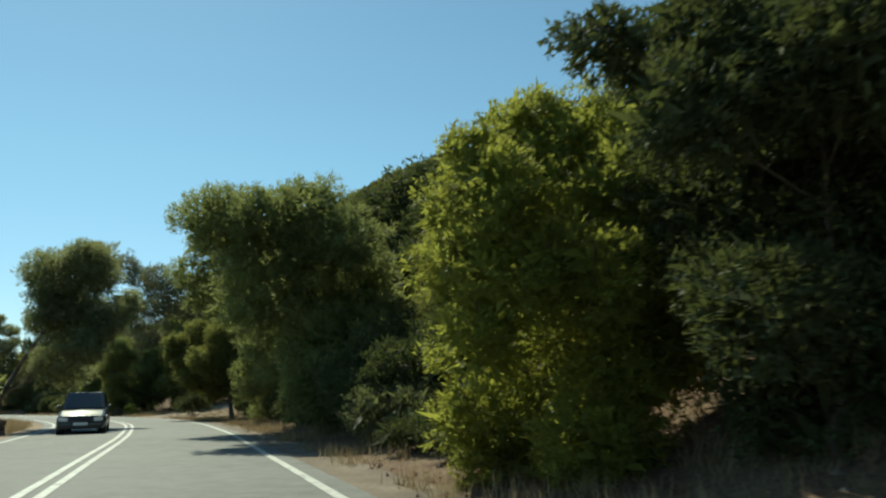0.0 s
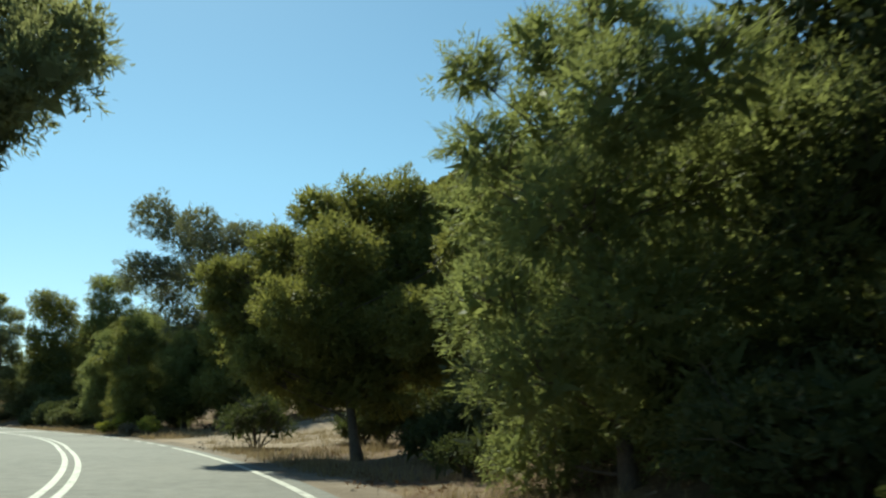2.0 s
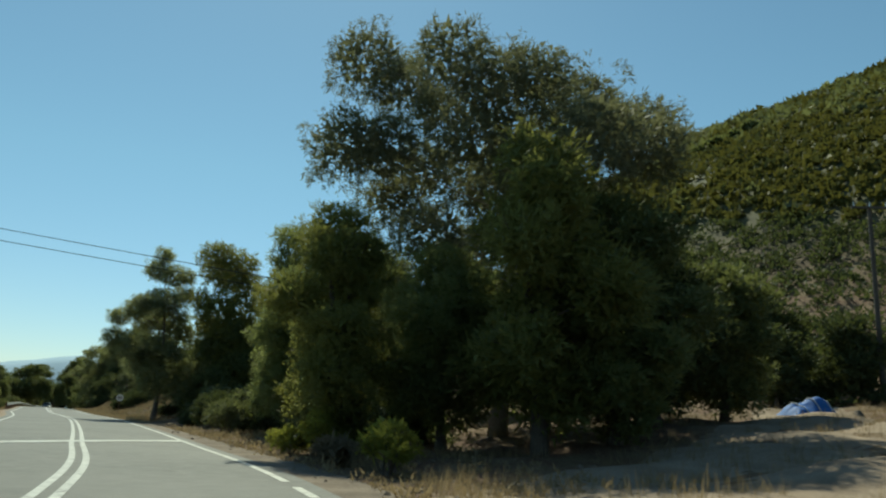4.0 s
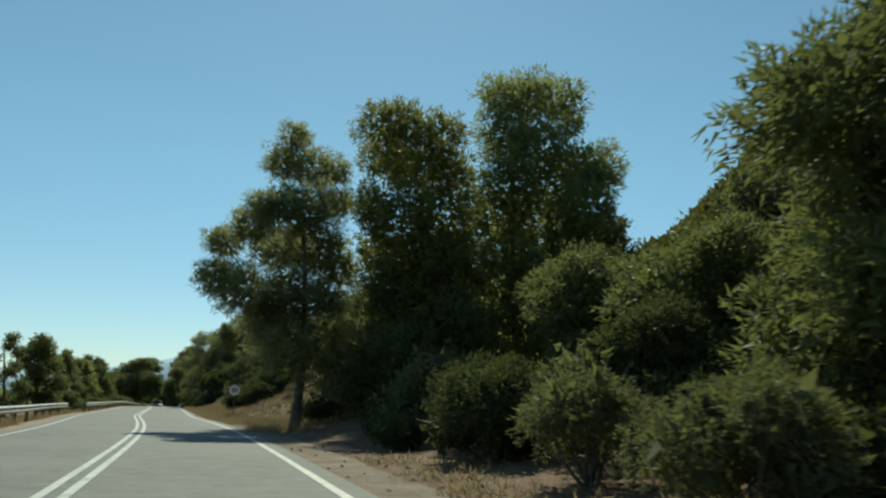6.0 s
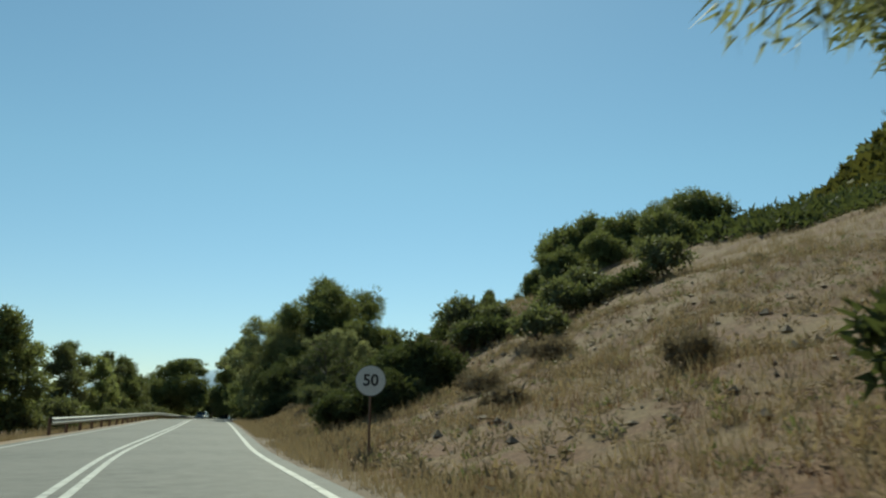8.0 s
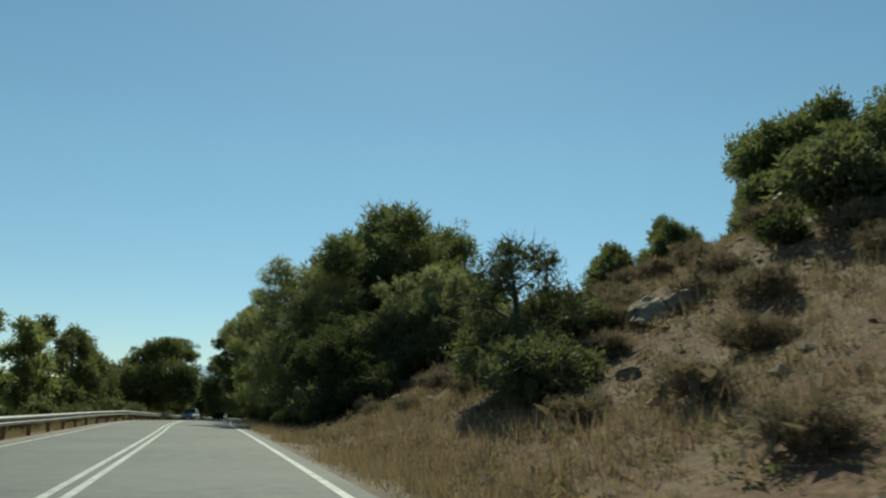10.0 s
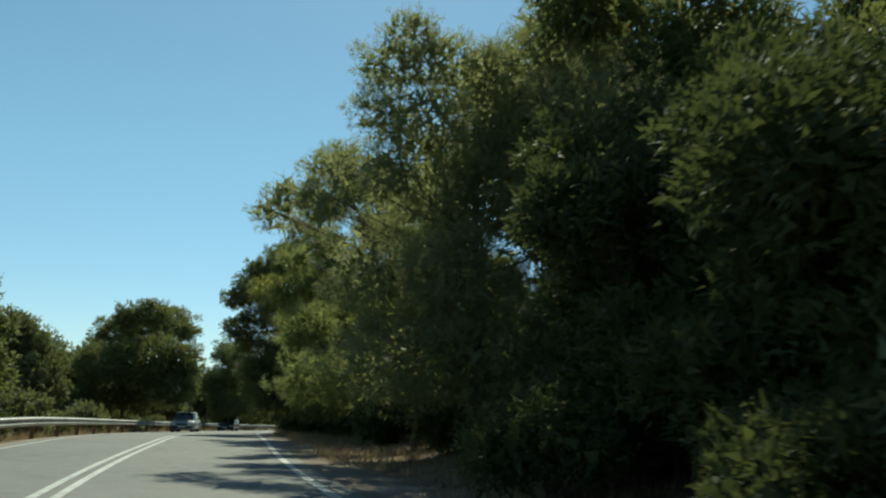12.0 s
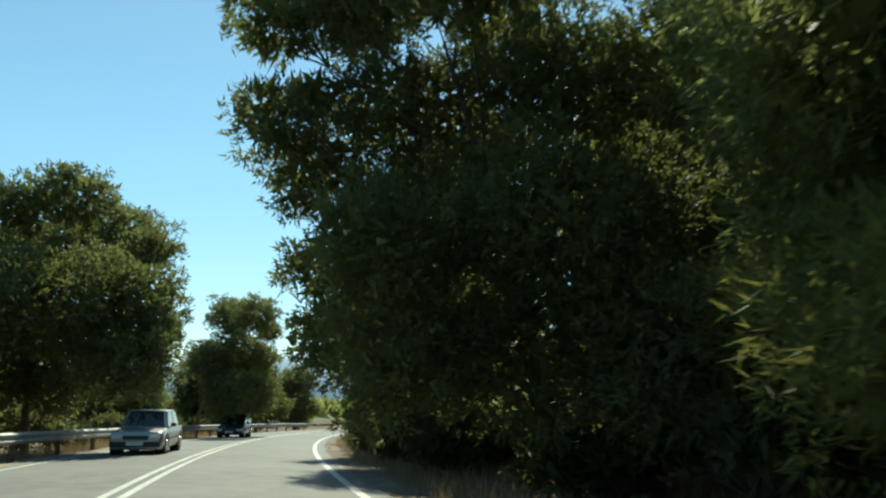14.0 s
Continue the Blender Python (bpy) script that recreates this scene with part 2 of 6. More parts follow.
def part(name, bm, mat, parent, label="", bevel=0.0, smooth=False):
    """Links a bmesh as one mesh object under a thing or a part."""
    if bevel:
        bmesh.ops.bevel(bm, geom=bm.edges[:], offset=bevel, segments=2, affect="EDGES", profile=0.6)
    me = bpy.data.meshes.new(name)
    bm.to_mesh(me)
    bm.free()
    if smooth:
        me.polygons.foreach_set("use_smooth", [True] * len(me.polygons))
    me.materials.append(mat)
    ob = new(name, me)
    if parent is not None:
        ob.parent = parent
    return tagged(ob, label)


def box(bm, cx, cy, cz, sx, sy, sz, m=None):
    r = bmesh.ops.create_cube(bm, size=1.0, matrix=(m or Matrix()) @ Matrix.LocRotScale((cx, cy, cz), None, (sx, sy, sz)))
    return r["verts"]


def cyl(bm, a, b, r1, r2, seg=12):
    a, b = Vector(a), Vector(b)
    q = (b - a).to_track_quat("Z", "Y").to_matrix().to_4x4()
    m = Matrix.Translation((a + b) / 2) @ q
    return bmesh.ops.create_cone(bm, cap_ends=True, segments=seg, radius1=r1, radius2=r2, depth=(b - a).length, matrix=m)["verts"]


def tube(points, radii, seg=7):
    """Verts and quads of a tapered tube along points."""
    points, radii = np.asarray(points, float), np.asarray(radii, float)
    way = np.gradient(points, axis=0)
    way /= np.linalg.norm(way, axis=1)[:, None] + 1e-9
    ref = np.where(np.abs(way[:, 2:3]) > 0.9, np.array([[1.0, 0, 0]]), np.array([[0, 0, 1.0]]))
    u = np.cross(way, ref)
    u /= np.linalg.norm(u, axis=1)[:, None] + 1e-9
    v = np.cross(way, u)
    a = np.linspace(0, 2 * math.pi, seg, endpoint=False)
    ring = points[:, None] + radii[:, None, None] * (np.cos(a)[None, :, None] * u[:, None] + np.sin(a)[None, :, None] * v[:, None])
    n = len(points)
    i, j = np.meshgrid(np.arange(n - 1), np.arange(seg), indexing="ij")
    k = (j + 1) % seg
    f = np.stack([i * seg + j, i * seg + k, (i + 1) * seg + k, (i + 1) * seg + j], -1).reshape(-1, 4)
    return ring.reshape(-1, 3), f


def joined(pieces):
    vs, fs, n = [], [], 0
    for v, f in pieces:
        vs.append(v)
        fs.append(f + n)
        n += len(v)
    return np.concatenate(vs), np.concatenate(fs)


# ---------------------------------------------------------------- the road's line
ROAD_NODES = [(13.20, -37.76), (6.60, -18.88), (0.00, 0.00), (-5.12, 14.81), (-10.34, 29.60), (-16.23, 43.71), (-23.63, 56.79), (-31.69, 68.07), (-39.29, 76.67), (-47.10, 85.38), (-57.11, 96.31), (-64.97, 104.60), (-73.11, 112.60), (-81.48, 120.54), (-89.68, 128.94), (-101.68, 141.35), (-113.44, 153.42), (-124.82, 164.97), (-135.40, 176.66), (-144.34, 186.77), (-152.80, 197.29), (-160.70, 208.23), (-168.03, 219.57), (-174.76, 231.27), (-180.87, 243.30), (-186.35, 255.64), (-191.18, 268.24)]
STEP = 0.5


def road_line():
    p = np.array(ROAD_NODES, float)
    first, last = p[0] + (p[0] - p[1]), p[-1] + (p[-1] - p[-2])
    q = np.vstack([first, p, last])
    out = []
    for i in range(1, len(q) - 2):
        for u in np.linspace(0, 1, 24, endpoint=False):
            a, b, c, d = q[i - 1], q[i], q[i + 1], q[i + 2]
            out.append(0.5 * (2 * b + (c - a) * u + (2 * a - 5 * b + 4 * c - d) * u * u + (3 * b - a - 3 * c + d) * u ** 3))
    out = np.array(out + [p[-1]])
    run = np.r_[0, np.cumsum(np.linalg.norm(np.diff(out, axis=0), axis=1))]
    s = np.arange(0, run[-1], STEP)
    return np.stack([np.interp(s, run, out[:, 0]), np.interp(s, run, out[:, 1])], 1), s


LINE, RUN = road_line()
RUN = RUN - 40.0                     # metres along the road; 0 where the walk begins
_way = np.gradient(LINE, axis=0)
_way /= np.linalg.norm(_way, axis=1)[:, None]
SIDE = np.stack([_way[:, 1], -_way[:, 0]], 1)       # to the right of the driving direction


def fall(s):
    """The road's height: level, then dipping past the last bend."""
    d = np.maximum(np.asarray(s, float) - 222, 0)
    return -0.024 * d * d / (d + 8)


def spot(s, lat):
    """x and y of a place s metres along the road and lat metres right of the driver's eye."""
    return (np.interp(s, RUN, LINE[:, 0]) + lat * np.interp(s, RUN, SIDE[:, 0]),
            np.interp(s, RUN, LINE[:, 1]) + lat * np.interp(s, RUN, SIDE[:, 1]))


def road_sl(xy):
    """Road coordinates of many places."""
    xy = np.asarray(xy, float)
    s, lat = np.empty(len(xy)), np.empty(len(xy))
    pts, run, side = LINE[::4], RUN[::4], SIDE[::4]
    for a in range(0, len(xy), 8000):
        q = xy[a:a + 8000]
        d = ((q[:, None] - pts[None]) ** 2).sum(-1)
        j = d.argmin(1)
        r = q - pts[j]
        t = np.stack([-side[j, 1], side[j, 0]], 1)
        s[a:a + 8000] = run[j] + np.clip((r * t).sum(1), -1, 1)
        across = (r * side[j]).sum(1)
        lat[a:a + 8000] = np.where(np.abs(across) > 0.6 * np.sqrt(d.min(1)), across, np.sign(across) * np.sqrt(d.min(1)))
    return s, lat


# heights beside the road, right side: at 5, 10, 20, 35 and 60 m from the eye's line
BANK_S = [-40, 8, 17, 25, 42, 55, 90, 115, 138, 152, 164, 180, 197, 207, 230, 340]
BANK_LAT = [3.3, 5, 10, 20, 35, 60]
BANK_Z = np.array([[0, .2, 1.5, 4, 8, 14], [0, .2, 2.2, 5, 9, 15], [0, .2, 3.3, 6, 10, 16], [0, .2, 3.2, 6, 10, 16], [0, .1, 2.2, 4.5, 7, 12],
                   [0, 0, .3, 1.3, 3.0, 9], [0, 0, .4, 1.4, 2.8, 9], [0, 0, .6, 2, 4.5, 10], [0, .3, 2.2, 5, 9, 16],
                   [0, .3, 2.0, 6.8, 12, 20], [0, .3, 2.0, 6.8, 12.5, 21], [0, .5, 3.2, 8.3, 14.5, 23], [0, .2, 1.9, 7, 13.5, 23], [0, 0, .9, 4, 9, 18],
                   [0, 0, .5, 2, 5, 12], [0, 0, .5, 2, 5, 12]])
HILL_AZ = [-180, -75, -50, -35, -25, -18, -12, -8.3, -6, -2.6, 0, 4.3, 8.4, 12.4, 16, 18.6, 22, 28, 34, 45, 70, 100, 180]
HILL_UP = [0, 0, 1.5, 2.8, 4.6, 7.2, 10.6, 14.2, 17.2, 18.9, 20.3, 21.9, 22.8, 23.8, 24.7, 25.0, 25.6, 26.4, 27.2, 27.4, 25, 17, 0]
HILL_MID = (-19.7, 50.4)
HILL_R = 240.0


def land(xy):
    """The ground's height."""
    xy = np.asarray(xy, float)
    s, lat = road_sl(xy)
    cols = np.stack([np.interp(s, BANK_S, BANK_Z[:, k]) for k in range(6)], 1)
    right = np.zeros(len(xy))
    for k in range(5):
        u = (lat - BANK_LAT[k]) / (BANK_LAT[k + 1] - BANK_LAT[k])
        inside = (u >= 0) & (u < 1)
        right = np.where(inside, cols[:, k] * (1 - u) + cols[:, k + 1] * u, right)
    right = np.where(lat >= 60, cols[:, 5] + 0.02 * (lat - 60), right)
    dx, dy = xy[:, 0] - HILL_MID[0], xy[:, 1] - HILL_MID[1]
    r, az = np.hypot(dx, dy), np.degrees(np.arctan2(dx, dy))
    top = HILL_R * np.tan(np.radians(np.interp(az, HILL_AZ, HILL_UP)))
    up = np.clip((r - 60) / (HILL_R - 60), 0, 1)
    hill = top * (up ** 0.85) * np.where(r > HILL_R, np.maximum(0.2, 1 - (r - HILL_R) / 700), 1)
    w = np.clip((lat - 30) / 60, 0, 1)
    w = w * w * (3 - 2 * w)
    right = right * (1 - w) + np.maximum(right * 0.8, hill) * w
    out = -np.minimum(lat + 6.2, 0)
    left = -0.13 * out * 14 / (14 + out * 0.35) - np.clip(out - 60, 0, 300) * 0.02
    z = np.where(lat > 0, right, left)
    wob = np.sin(xy[:, 0] * 0.9 + 1.3 * np.sin(xy[:, 1] * 0.55)) * np.sin(xy[:, 1] * 0.8 + np.sin(xy[:, 0] * 0.37))
    rough = np.clip((np.where(lat > 0, lat - 4, -lat - 7.5)) / 8, 0, 1)
    big = np.sin(xy[:, 0] * 0.031 + 2 * np.sin(xy[:, 1] * 0.017)) * np.sin(xy[:, 1] * 0.027 + 1)
    return z + wob * 0.22 * rough + big * 1.5 * np.clip((r - 90) / 100, 0, 1) * w * (hill > 3) - 0.05 + fall(s) * np.clip(1 - (np.abs(lat) - 5) / 40, 0, 1)


def on_land(s, lat):
    x, y = spot(s, lat)
    return float(x), float(y), float(land([(x, y)])[0])


def graded(a, b, step, far, grow=1.13):
    """Grid lines: even between a and b, then wider and wider."""
    mid = list(np.arange(a, b + step, step))
    lo, hi, d = [], [], step
    x, y = mid[0], mid[-1]
    while x > -far or y < far:
        d *= grow
        x, y = x - d, y + d
        lo.append(x)
        hi.append(y)
    return np.array(lo[::-1] + mid + hi)


def build_ground():
    gx, gy = graded(-215, 45, 1.15, 3000), graded(-25, 265, 1.15, 3000)
    X, Y = np.meshgrid(gx, gy, indexing="ij")
    xy = np.stack([X.ravel(), Y.ravel()], 1)
    v = np.column_stack([xy, land(xy)])
    n, m = len(gx), len(gy)
    i, j = np.meshgrid(np.arange(n - 1), np.arange(m - 1), indexing="ij")
    f = np.stack([i * m + j, (i + 1) * m + j, (i + 1) * m + j + 1, i * m + j + 1], -1).reshape(-1, 4)
    ob = new("ground", mesh_of("ground", v, f, M_EARTH, True))
    tagged(ob, "dry stony ground with straw grass rising to a scrub hillside", "ground", kind="structure")


build_ground()


def strip(name, s0, s1, lats, zs, mat, label="", category="", parent=None, step=0.5, ragged=0.0, drift=None):
    """A ribbon along the road: a row of lats with heights."""
    s = np.arange(s0, s1 + 1e-6, step)
    rng = np.random.default_rng(int(abs(s0 * 7 + lats[0] * 31)) + 3)
    k = len(lats)
    L = np.tile(np.array(lats, float), (len(s), 1))
    if drift:
        L += np.interp(s, drift[0], drift[1])[:, None]
    if ragged:
        for c in (0, k - 1):
            w = np.convolve(rng.normal(0, 1, len(s) + 6), np.ones(7) / 7, "valid") * ragged
            L[:, c] += w
    x = np.interp(s, RUN, LINE[:, 0])[:, None] + L * np.interp(s, RUN, SIDE[:, 0])[:, None]
    y = np.interp(s, RUN, LINE[:, 1])[:, None] + L * np.interp(s, RUN, SIDE[:, 1])[:, None]
    z = fall(s)[:, None] + np.array(zs)[None]
    v = np.stack([x, y, z], -1).reshape(-1, 3)
    i, j = np.meshgrid(np.arange(len(s) - 1), np.arange(k - 1), indexing="ij")
    f = np.stack([i * k + j, i * k + j + 1, (i + 1) * k + j + 1, (i + 1) * k + j], -1).reshape(-1, 4)
    ob = new(name, mesh_of(name, v, f, mat))
    if parent is not None:
        ob.parent = parent
        return tagged(ob, label)
    return tagged(ob, label, category, kind="structure")


S_END = float(RUN[-1]) - 2
strip("road_shoulder", -36, S_END, [2.0, 2.3, 3.3, 3.9], [-0.03, -0.015, -0.02, -0.16], M_SOIL, "brown soil shoulder strewn with small stones", "shoulder", ragged=0.5)
strip("road_shoulder", -36, S_END, [-7.3, -6.4, -5.6, -5.2], [-0.16, -0.02, -0.015, -0.03], M_GRAVEL, "pale gravel shoulder strewn with soil", "shoulder", ragged=0.4)
road = strip("road", -36, S_END, [-5.72, -5.70, -3.5, -1.66, 0.2, 2.28, 2.30], [-0.10, 0, 0.02, 0.03, 0.02, 0, -0.10], M_ASPHALT, "sun-bleached grey asphalt road with two lanes", "road", ragged=0.1)


def crown_z(lat):
    return float(np.interp(lat, [-5.7, -3.5, -1.66, 0.2, 2.28], [0, 0.02, 0.03, 0.02, 0])) + 0.006


# how the centre line wanders across the driver's line
DRIFT = ([10, 30, 45, 60, 72, 85, 113, 125, 140, 165, 190, 236], [-0.05, -0.04, 0.0, -0.08, 0.15, 0.19, 0.15, 0.1, 0.03, -0.02, -0.06, -0.04])


def line_mark(s0, s1, lat, width, label, drift=None):
    strip("road_marking", s0, s1, [lat - width / 2, lat + width / 2], [crown_z(lat - width / 2), crown_z(lat + width / 2)], M_PAINT, label, parent=road, drift=drift)


line_mark(-36, S_END, -1.80, 0.13, "worn white centre line", DRIFT)
line_mark(-36, S_END, -1.52, 0.13, "worn white centre line", DRIFT)
line_mark(-36, 61, 1.87, 0.15, "worn white edge line")
for a in (62.5, 65, 67.6, 70.2, 72.6):
    line_mark(a, a + 1.5, 1.87, 0.15, "broken white edge line")
line_mark(75, S_END, 1.87, 0.15, "worn white edge line")
line_mark(-36, S_END, -5.2, 0.14, "worn white edge line")


def cross_line():
    """The white line painted slantwise across both lanes at the turning."""
    lat = np.linspace(-5.1, 1.78, 15)
    s = 90.0 + (lat - 1.6) * 0.86
    v = []
    for d in (-0.55, 0.55):
        x, y = spot(s + d, lat)
        v.append(np.column_stack([x, y, [crown_z(k) + 0.004 for k in lat]]))
    v = np.concatenate(v)
    f = np.array([(i, i + 15, i + 16, i + 1) for i in range(14)])
    ob = new("road_marking", mesh_of("road_marking", v, f[:, ::-1], M_PAINT))
    ob.parent = road
    tagged(ob, "worn white line across both lanes")


cross_line()


def dirt_track():
    """The pale track that leaves the road and winds back towards the hill."""
    way = [spot(60, 2.6), spot(69, 6.5), spot(74, 12), spot(80, 20), spot(85, 27), spot(93, 35), spot(104, 41)]
    p = np.array(way, float)
    u = np.linspace(0, len(p) - 1, 60)
    c = np.stack([np.interp(u, np.arange(len(p)), p[:, k]) for k in (0, 1)], 1)
    c = np.stack([np.convolve(np.pad(c[:, k], 4, mode="edge"), np.ones(9) / 9, "valid") for k in (0, 1)], 1)
    d = np.gradient(c, axis=0)
    d /= np.linalg.norm(d, axis=1)[:, None]
    n = np.stack([d[:, 1], -d[:, 0]], 1)
    half = np.interp(u, [0, 1, 2, 3, 6], [7, 6.5, 5, 3, 1.7])
    g = np.random.default_rng(77)
    rows = []
    for k in np.linspace(-1, 1, 13):
        w = half + (np.convolve(g.normal(0, 1.3, 66), np.ones(7) / 7, "valid") if abs(k) == 1 else 0)
        q = c + n * (w * k)[:, None]
        s, lat = road_sl(q)
        low = np.where(abs(k) == 1, -0.12, 0.035)
        z = land(q) + low + 0.03 * np.sin(k * 9)
        z = np.where(lat < 2.6, -0.14, z)
        rows.append(np.column_stack([q, z]))
    v = np.stack(rows, 1)
    m = v.shape[1]
    f = np.array([(i * m + j, i * m + j + 1, (i + 1) * m + j + 1, (i + 1) * m + j) for i in range(59) for j in range(m - 1)])
    tagged(new("dirt_track", mesh_of("dirt_track", v.reshape(-1, 3), f, M_GRAVEL, True)), "pale gravel track leaving the road towards the hill", "track", kind="structure")


dirt_track()


# ---------------------------------------------------------------- plants
def leaf_tris(rng, centres, ways, length, width, spread):
    """One slim triangle for each centre, pointing along ways with a random lean."""
    n = len(centres)
    d = ways + rng.normal(0, spread, (n, 3))
    d /= np.linalg.norm(d, axis=1)[:, None] + 1e-9
    o = np.cross(d, rng.normal(0, 1, (n, 3)))
    o /= np.linalg.norm(o, axis=1)[:, None] + 1e-9
    ln = (length * rng.uniform(0.6, 1.3, n))[:, None]
    wd = (width * rng.uniform(0.7, 1.3, n))[:, None]
    v = np.stack([centres - o * wd / 2, centres + o * wd / 2, centres + d * ln], 1)
    return v.reshape(-1, 3)


def crown_of(rng, lobes, leaf, dense, per, inner=1.0, droop=0.1, spread=0.9, width=0.45, reach=1.0, most=9000):
    """Leaf triangles of a crown: every lobe carries rounded clumps of tufts where it lies open, loose sprays between
    them, and oversized leaves added in its heart to block light. lobes: rows of x, y, z, radius, flatness. leaf:
    length; dense: sprays a square metre; per: leaves a tuft; inner: how closely it is filled; most: leaves in all,
    larger ones where that is few."""
    balls = np.array(lobes, float)
    hubs = []
    for j, (x, y, z, r, flat) in enumerate(lobes):
        small = 0.15 + 0.23 * r
        k = max(7, int(4.0 * (r / small) ** 2))
        i = np.arange(k) + 0.5
        up, th = 1 - 2 * i / k, math.pi * (1 + 5 ** 0.5) * i + rng.uniform(0, 6.28)
        d = np.stack([np.sqrt(1 - up * up) * np.cos(th), np.sqrt(1 - up * up) * np.sin(th), up], 1) + rng.normal(0, 0.2, (k, 3))
        d /= np.linalg.norm(d, axis=1)[:, None]
        size = small * rng.uniform(0.6, 1.3, k)
        push = r * rng.uniform(0.70, 1.0, k) * np.where(rng.uniform(0, 1, k) < 0.14, 1 + 0.2 * reach, 1) - size * 0.45
        c = np.array([x, y, z]) + d * push[:, None] * np.array([1, 1, flat]) - np.array([0, 0, droop * 0.3 * r])
        q = (c[:, None] - balls[None, :, :3]) / (balls[None, :, 3:4] * np.stack([np.ones(len(balls)), np.ones(len(balls)), balls[:, 4]], 1)[None])
        deep = np.linalg.norm(q, axis=2)
        deep[:, j] = 9
        keep = deep.min(1) > 0.70
        hubs += [(*p, s, *e) for p, s, e in zip(c[keep], size[keep], d[keep])]
    hubs = np.array(hubs)
    cover = 0.75 * min(1.15, max(0.25, inner))
    want = cover * math.pi * (hubs[:, 3] ** 2).sum() / (leaf * leaf * width / 2)
    if want > most:
        leaf *= math.sqrt(want / most)
    n = np.maximum(2, (cover * math.pi * hubs[:, 3] ** 2 / (leaf * leaf * width / 2) / per)).astype(int)
    h = np.repeat(hubs, n, 0)
    e = rng.normal(0, 1, (len(h), 3)) + 0.5 * h[:, 4:] + np.array([0, 0, 0.2])
    e /= np.linalg.norm(e, axis=1)[:, None]
    c = h[:, :3] + e * (h[:, 3] * rng.uniform(0.05, 1, len(h)) ** 0.45)[:, None] * np.array([1, 1, 0.8])
    w = e + 0.35 * h[:, 4:] + np.array([0, 0, 0.3 - 1.6 * droop])
    sprays = []
    for x, y, z, r, flat in lobes:
        m = int(0.9 * r * r * dense * reach)
        d = rng.normal(0, 1, (m, 3))
        d /= np.linalg.norm(d, axis=1)[:, None] + 1e-9
        sprays.append(np.column_stack([np.array([x, y, z]) + d * (r * rng.uniform(0.85, 1.1, m))[:, None] * np.array([1, 1, flat]), d + np.array([0, 0, 0.3 - 1.2 * droop])]))
    sprays = np.concatenate(sprays)
    c, w = np.repeat(np.vstack([c, sprays[:, :3]]), per, 0), np.repeat(np.vstack([w, sprays[:, 3:]]), per, 0)
    out = [leaf_tris(rng, c + rng.normal(0, leaf * 0.4, c.shape), w, leaf, leaf * width, spread)]
    # oversized filler leaves, added to keep light out of each lobe's core
    big = min(0.40, max(0.15, leaf * 1.5))
    for x, y, z, r, flat in lobes:
        for size, share, rim in ((big, 9, 0.78), (max(0.36, 0.24 * r), 19, 0.66)):
            m = int(min(inner ** 0.7, 1.1) * r * r * share / (size * size))
            d = rng.normal(0, 1, (m, 3))
            d /= np.linalg.norm(d, axis=1)[:, None] + 1e-9
            c = np.array([x, y, z]) + d * (r * rim * rng.uniform(0.02, 1, m) ** 0.38)[:, None] * np.array([1, 1, flat])
            out.append(leaf_tris(rng, c, d, size, size * 0.5, 1.2))
    v = np.concatenate(out)
    return v, np.arange(len(v)).reshape(-1, 3)


def lobes_for(rng, shape, height, base, radius, count):
    """Where the leaf masses of a tree sit."""
    out = []
    for i in range(count):
        a = i * 2.399 + rng.uniform(-0.5, 0.5)
        if shape == "cone":
            u = (i + 0.5) / count
            z = base + (height - base) * (0.06 + 0.88 * u)
            rr = radius * (1 - u) ** 0.75 * 0.72
            r = max(0.45, radius * (0.50 - 0.28 * u))
            flat = 0.9
        elif shape == "umbrella":
            u = rng.uniform(0.45, 1)
            z = base + (height - base) * u - (height - base) * 0.15
            rr = radius * 0.8 * math.sqrt((i + 0.5) / count) * (1.15 - 0.35 * u)
            r = radius * rng.uniform(0.26, 0.40)
            flat = 0.62
        elif shape == "loose":
            u = (i + 0.5) / count
            z = base + (height - base) * (0.1 + 0.82 * u)
            rr = radius * 0.78 * math.sin(math.pi * (0.18 + 0.72 * u)) * rng.uniform(0.45, 1.1)
            r = radius * rng.uniform(0.2, 0.36)
            flat = 0.8
        else:
            u = (i + 0.5) / count
            z = base + (height - base) * (0.14 + 0.72 * u)
            rr = radius * 0.62 * math.sin(math.pi * (0.22 + 0.66 * u)) * (1 if i % 4 else 0.25)
            r = radius * rng.uniform(0.36, 0.5)
            flat = 0.85
        out.append((rr * math.cos(a), rr * math.sin(a), min(z, height - r * flat * 0.9), r, flat))
    return out


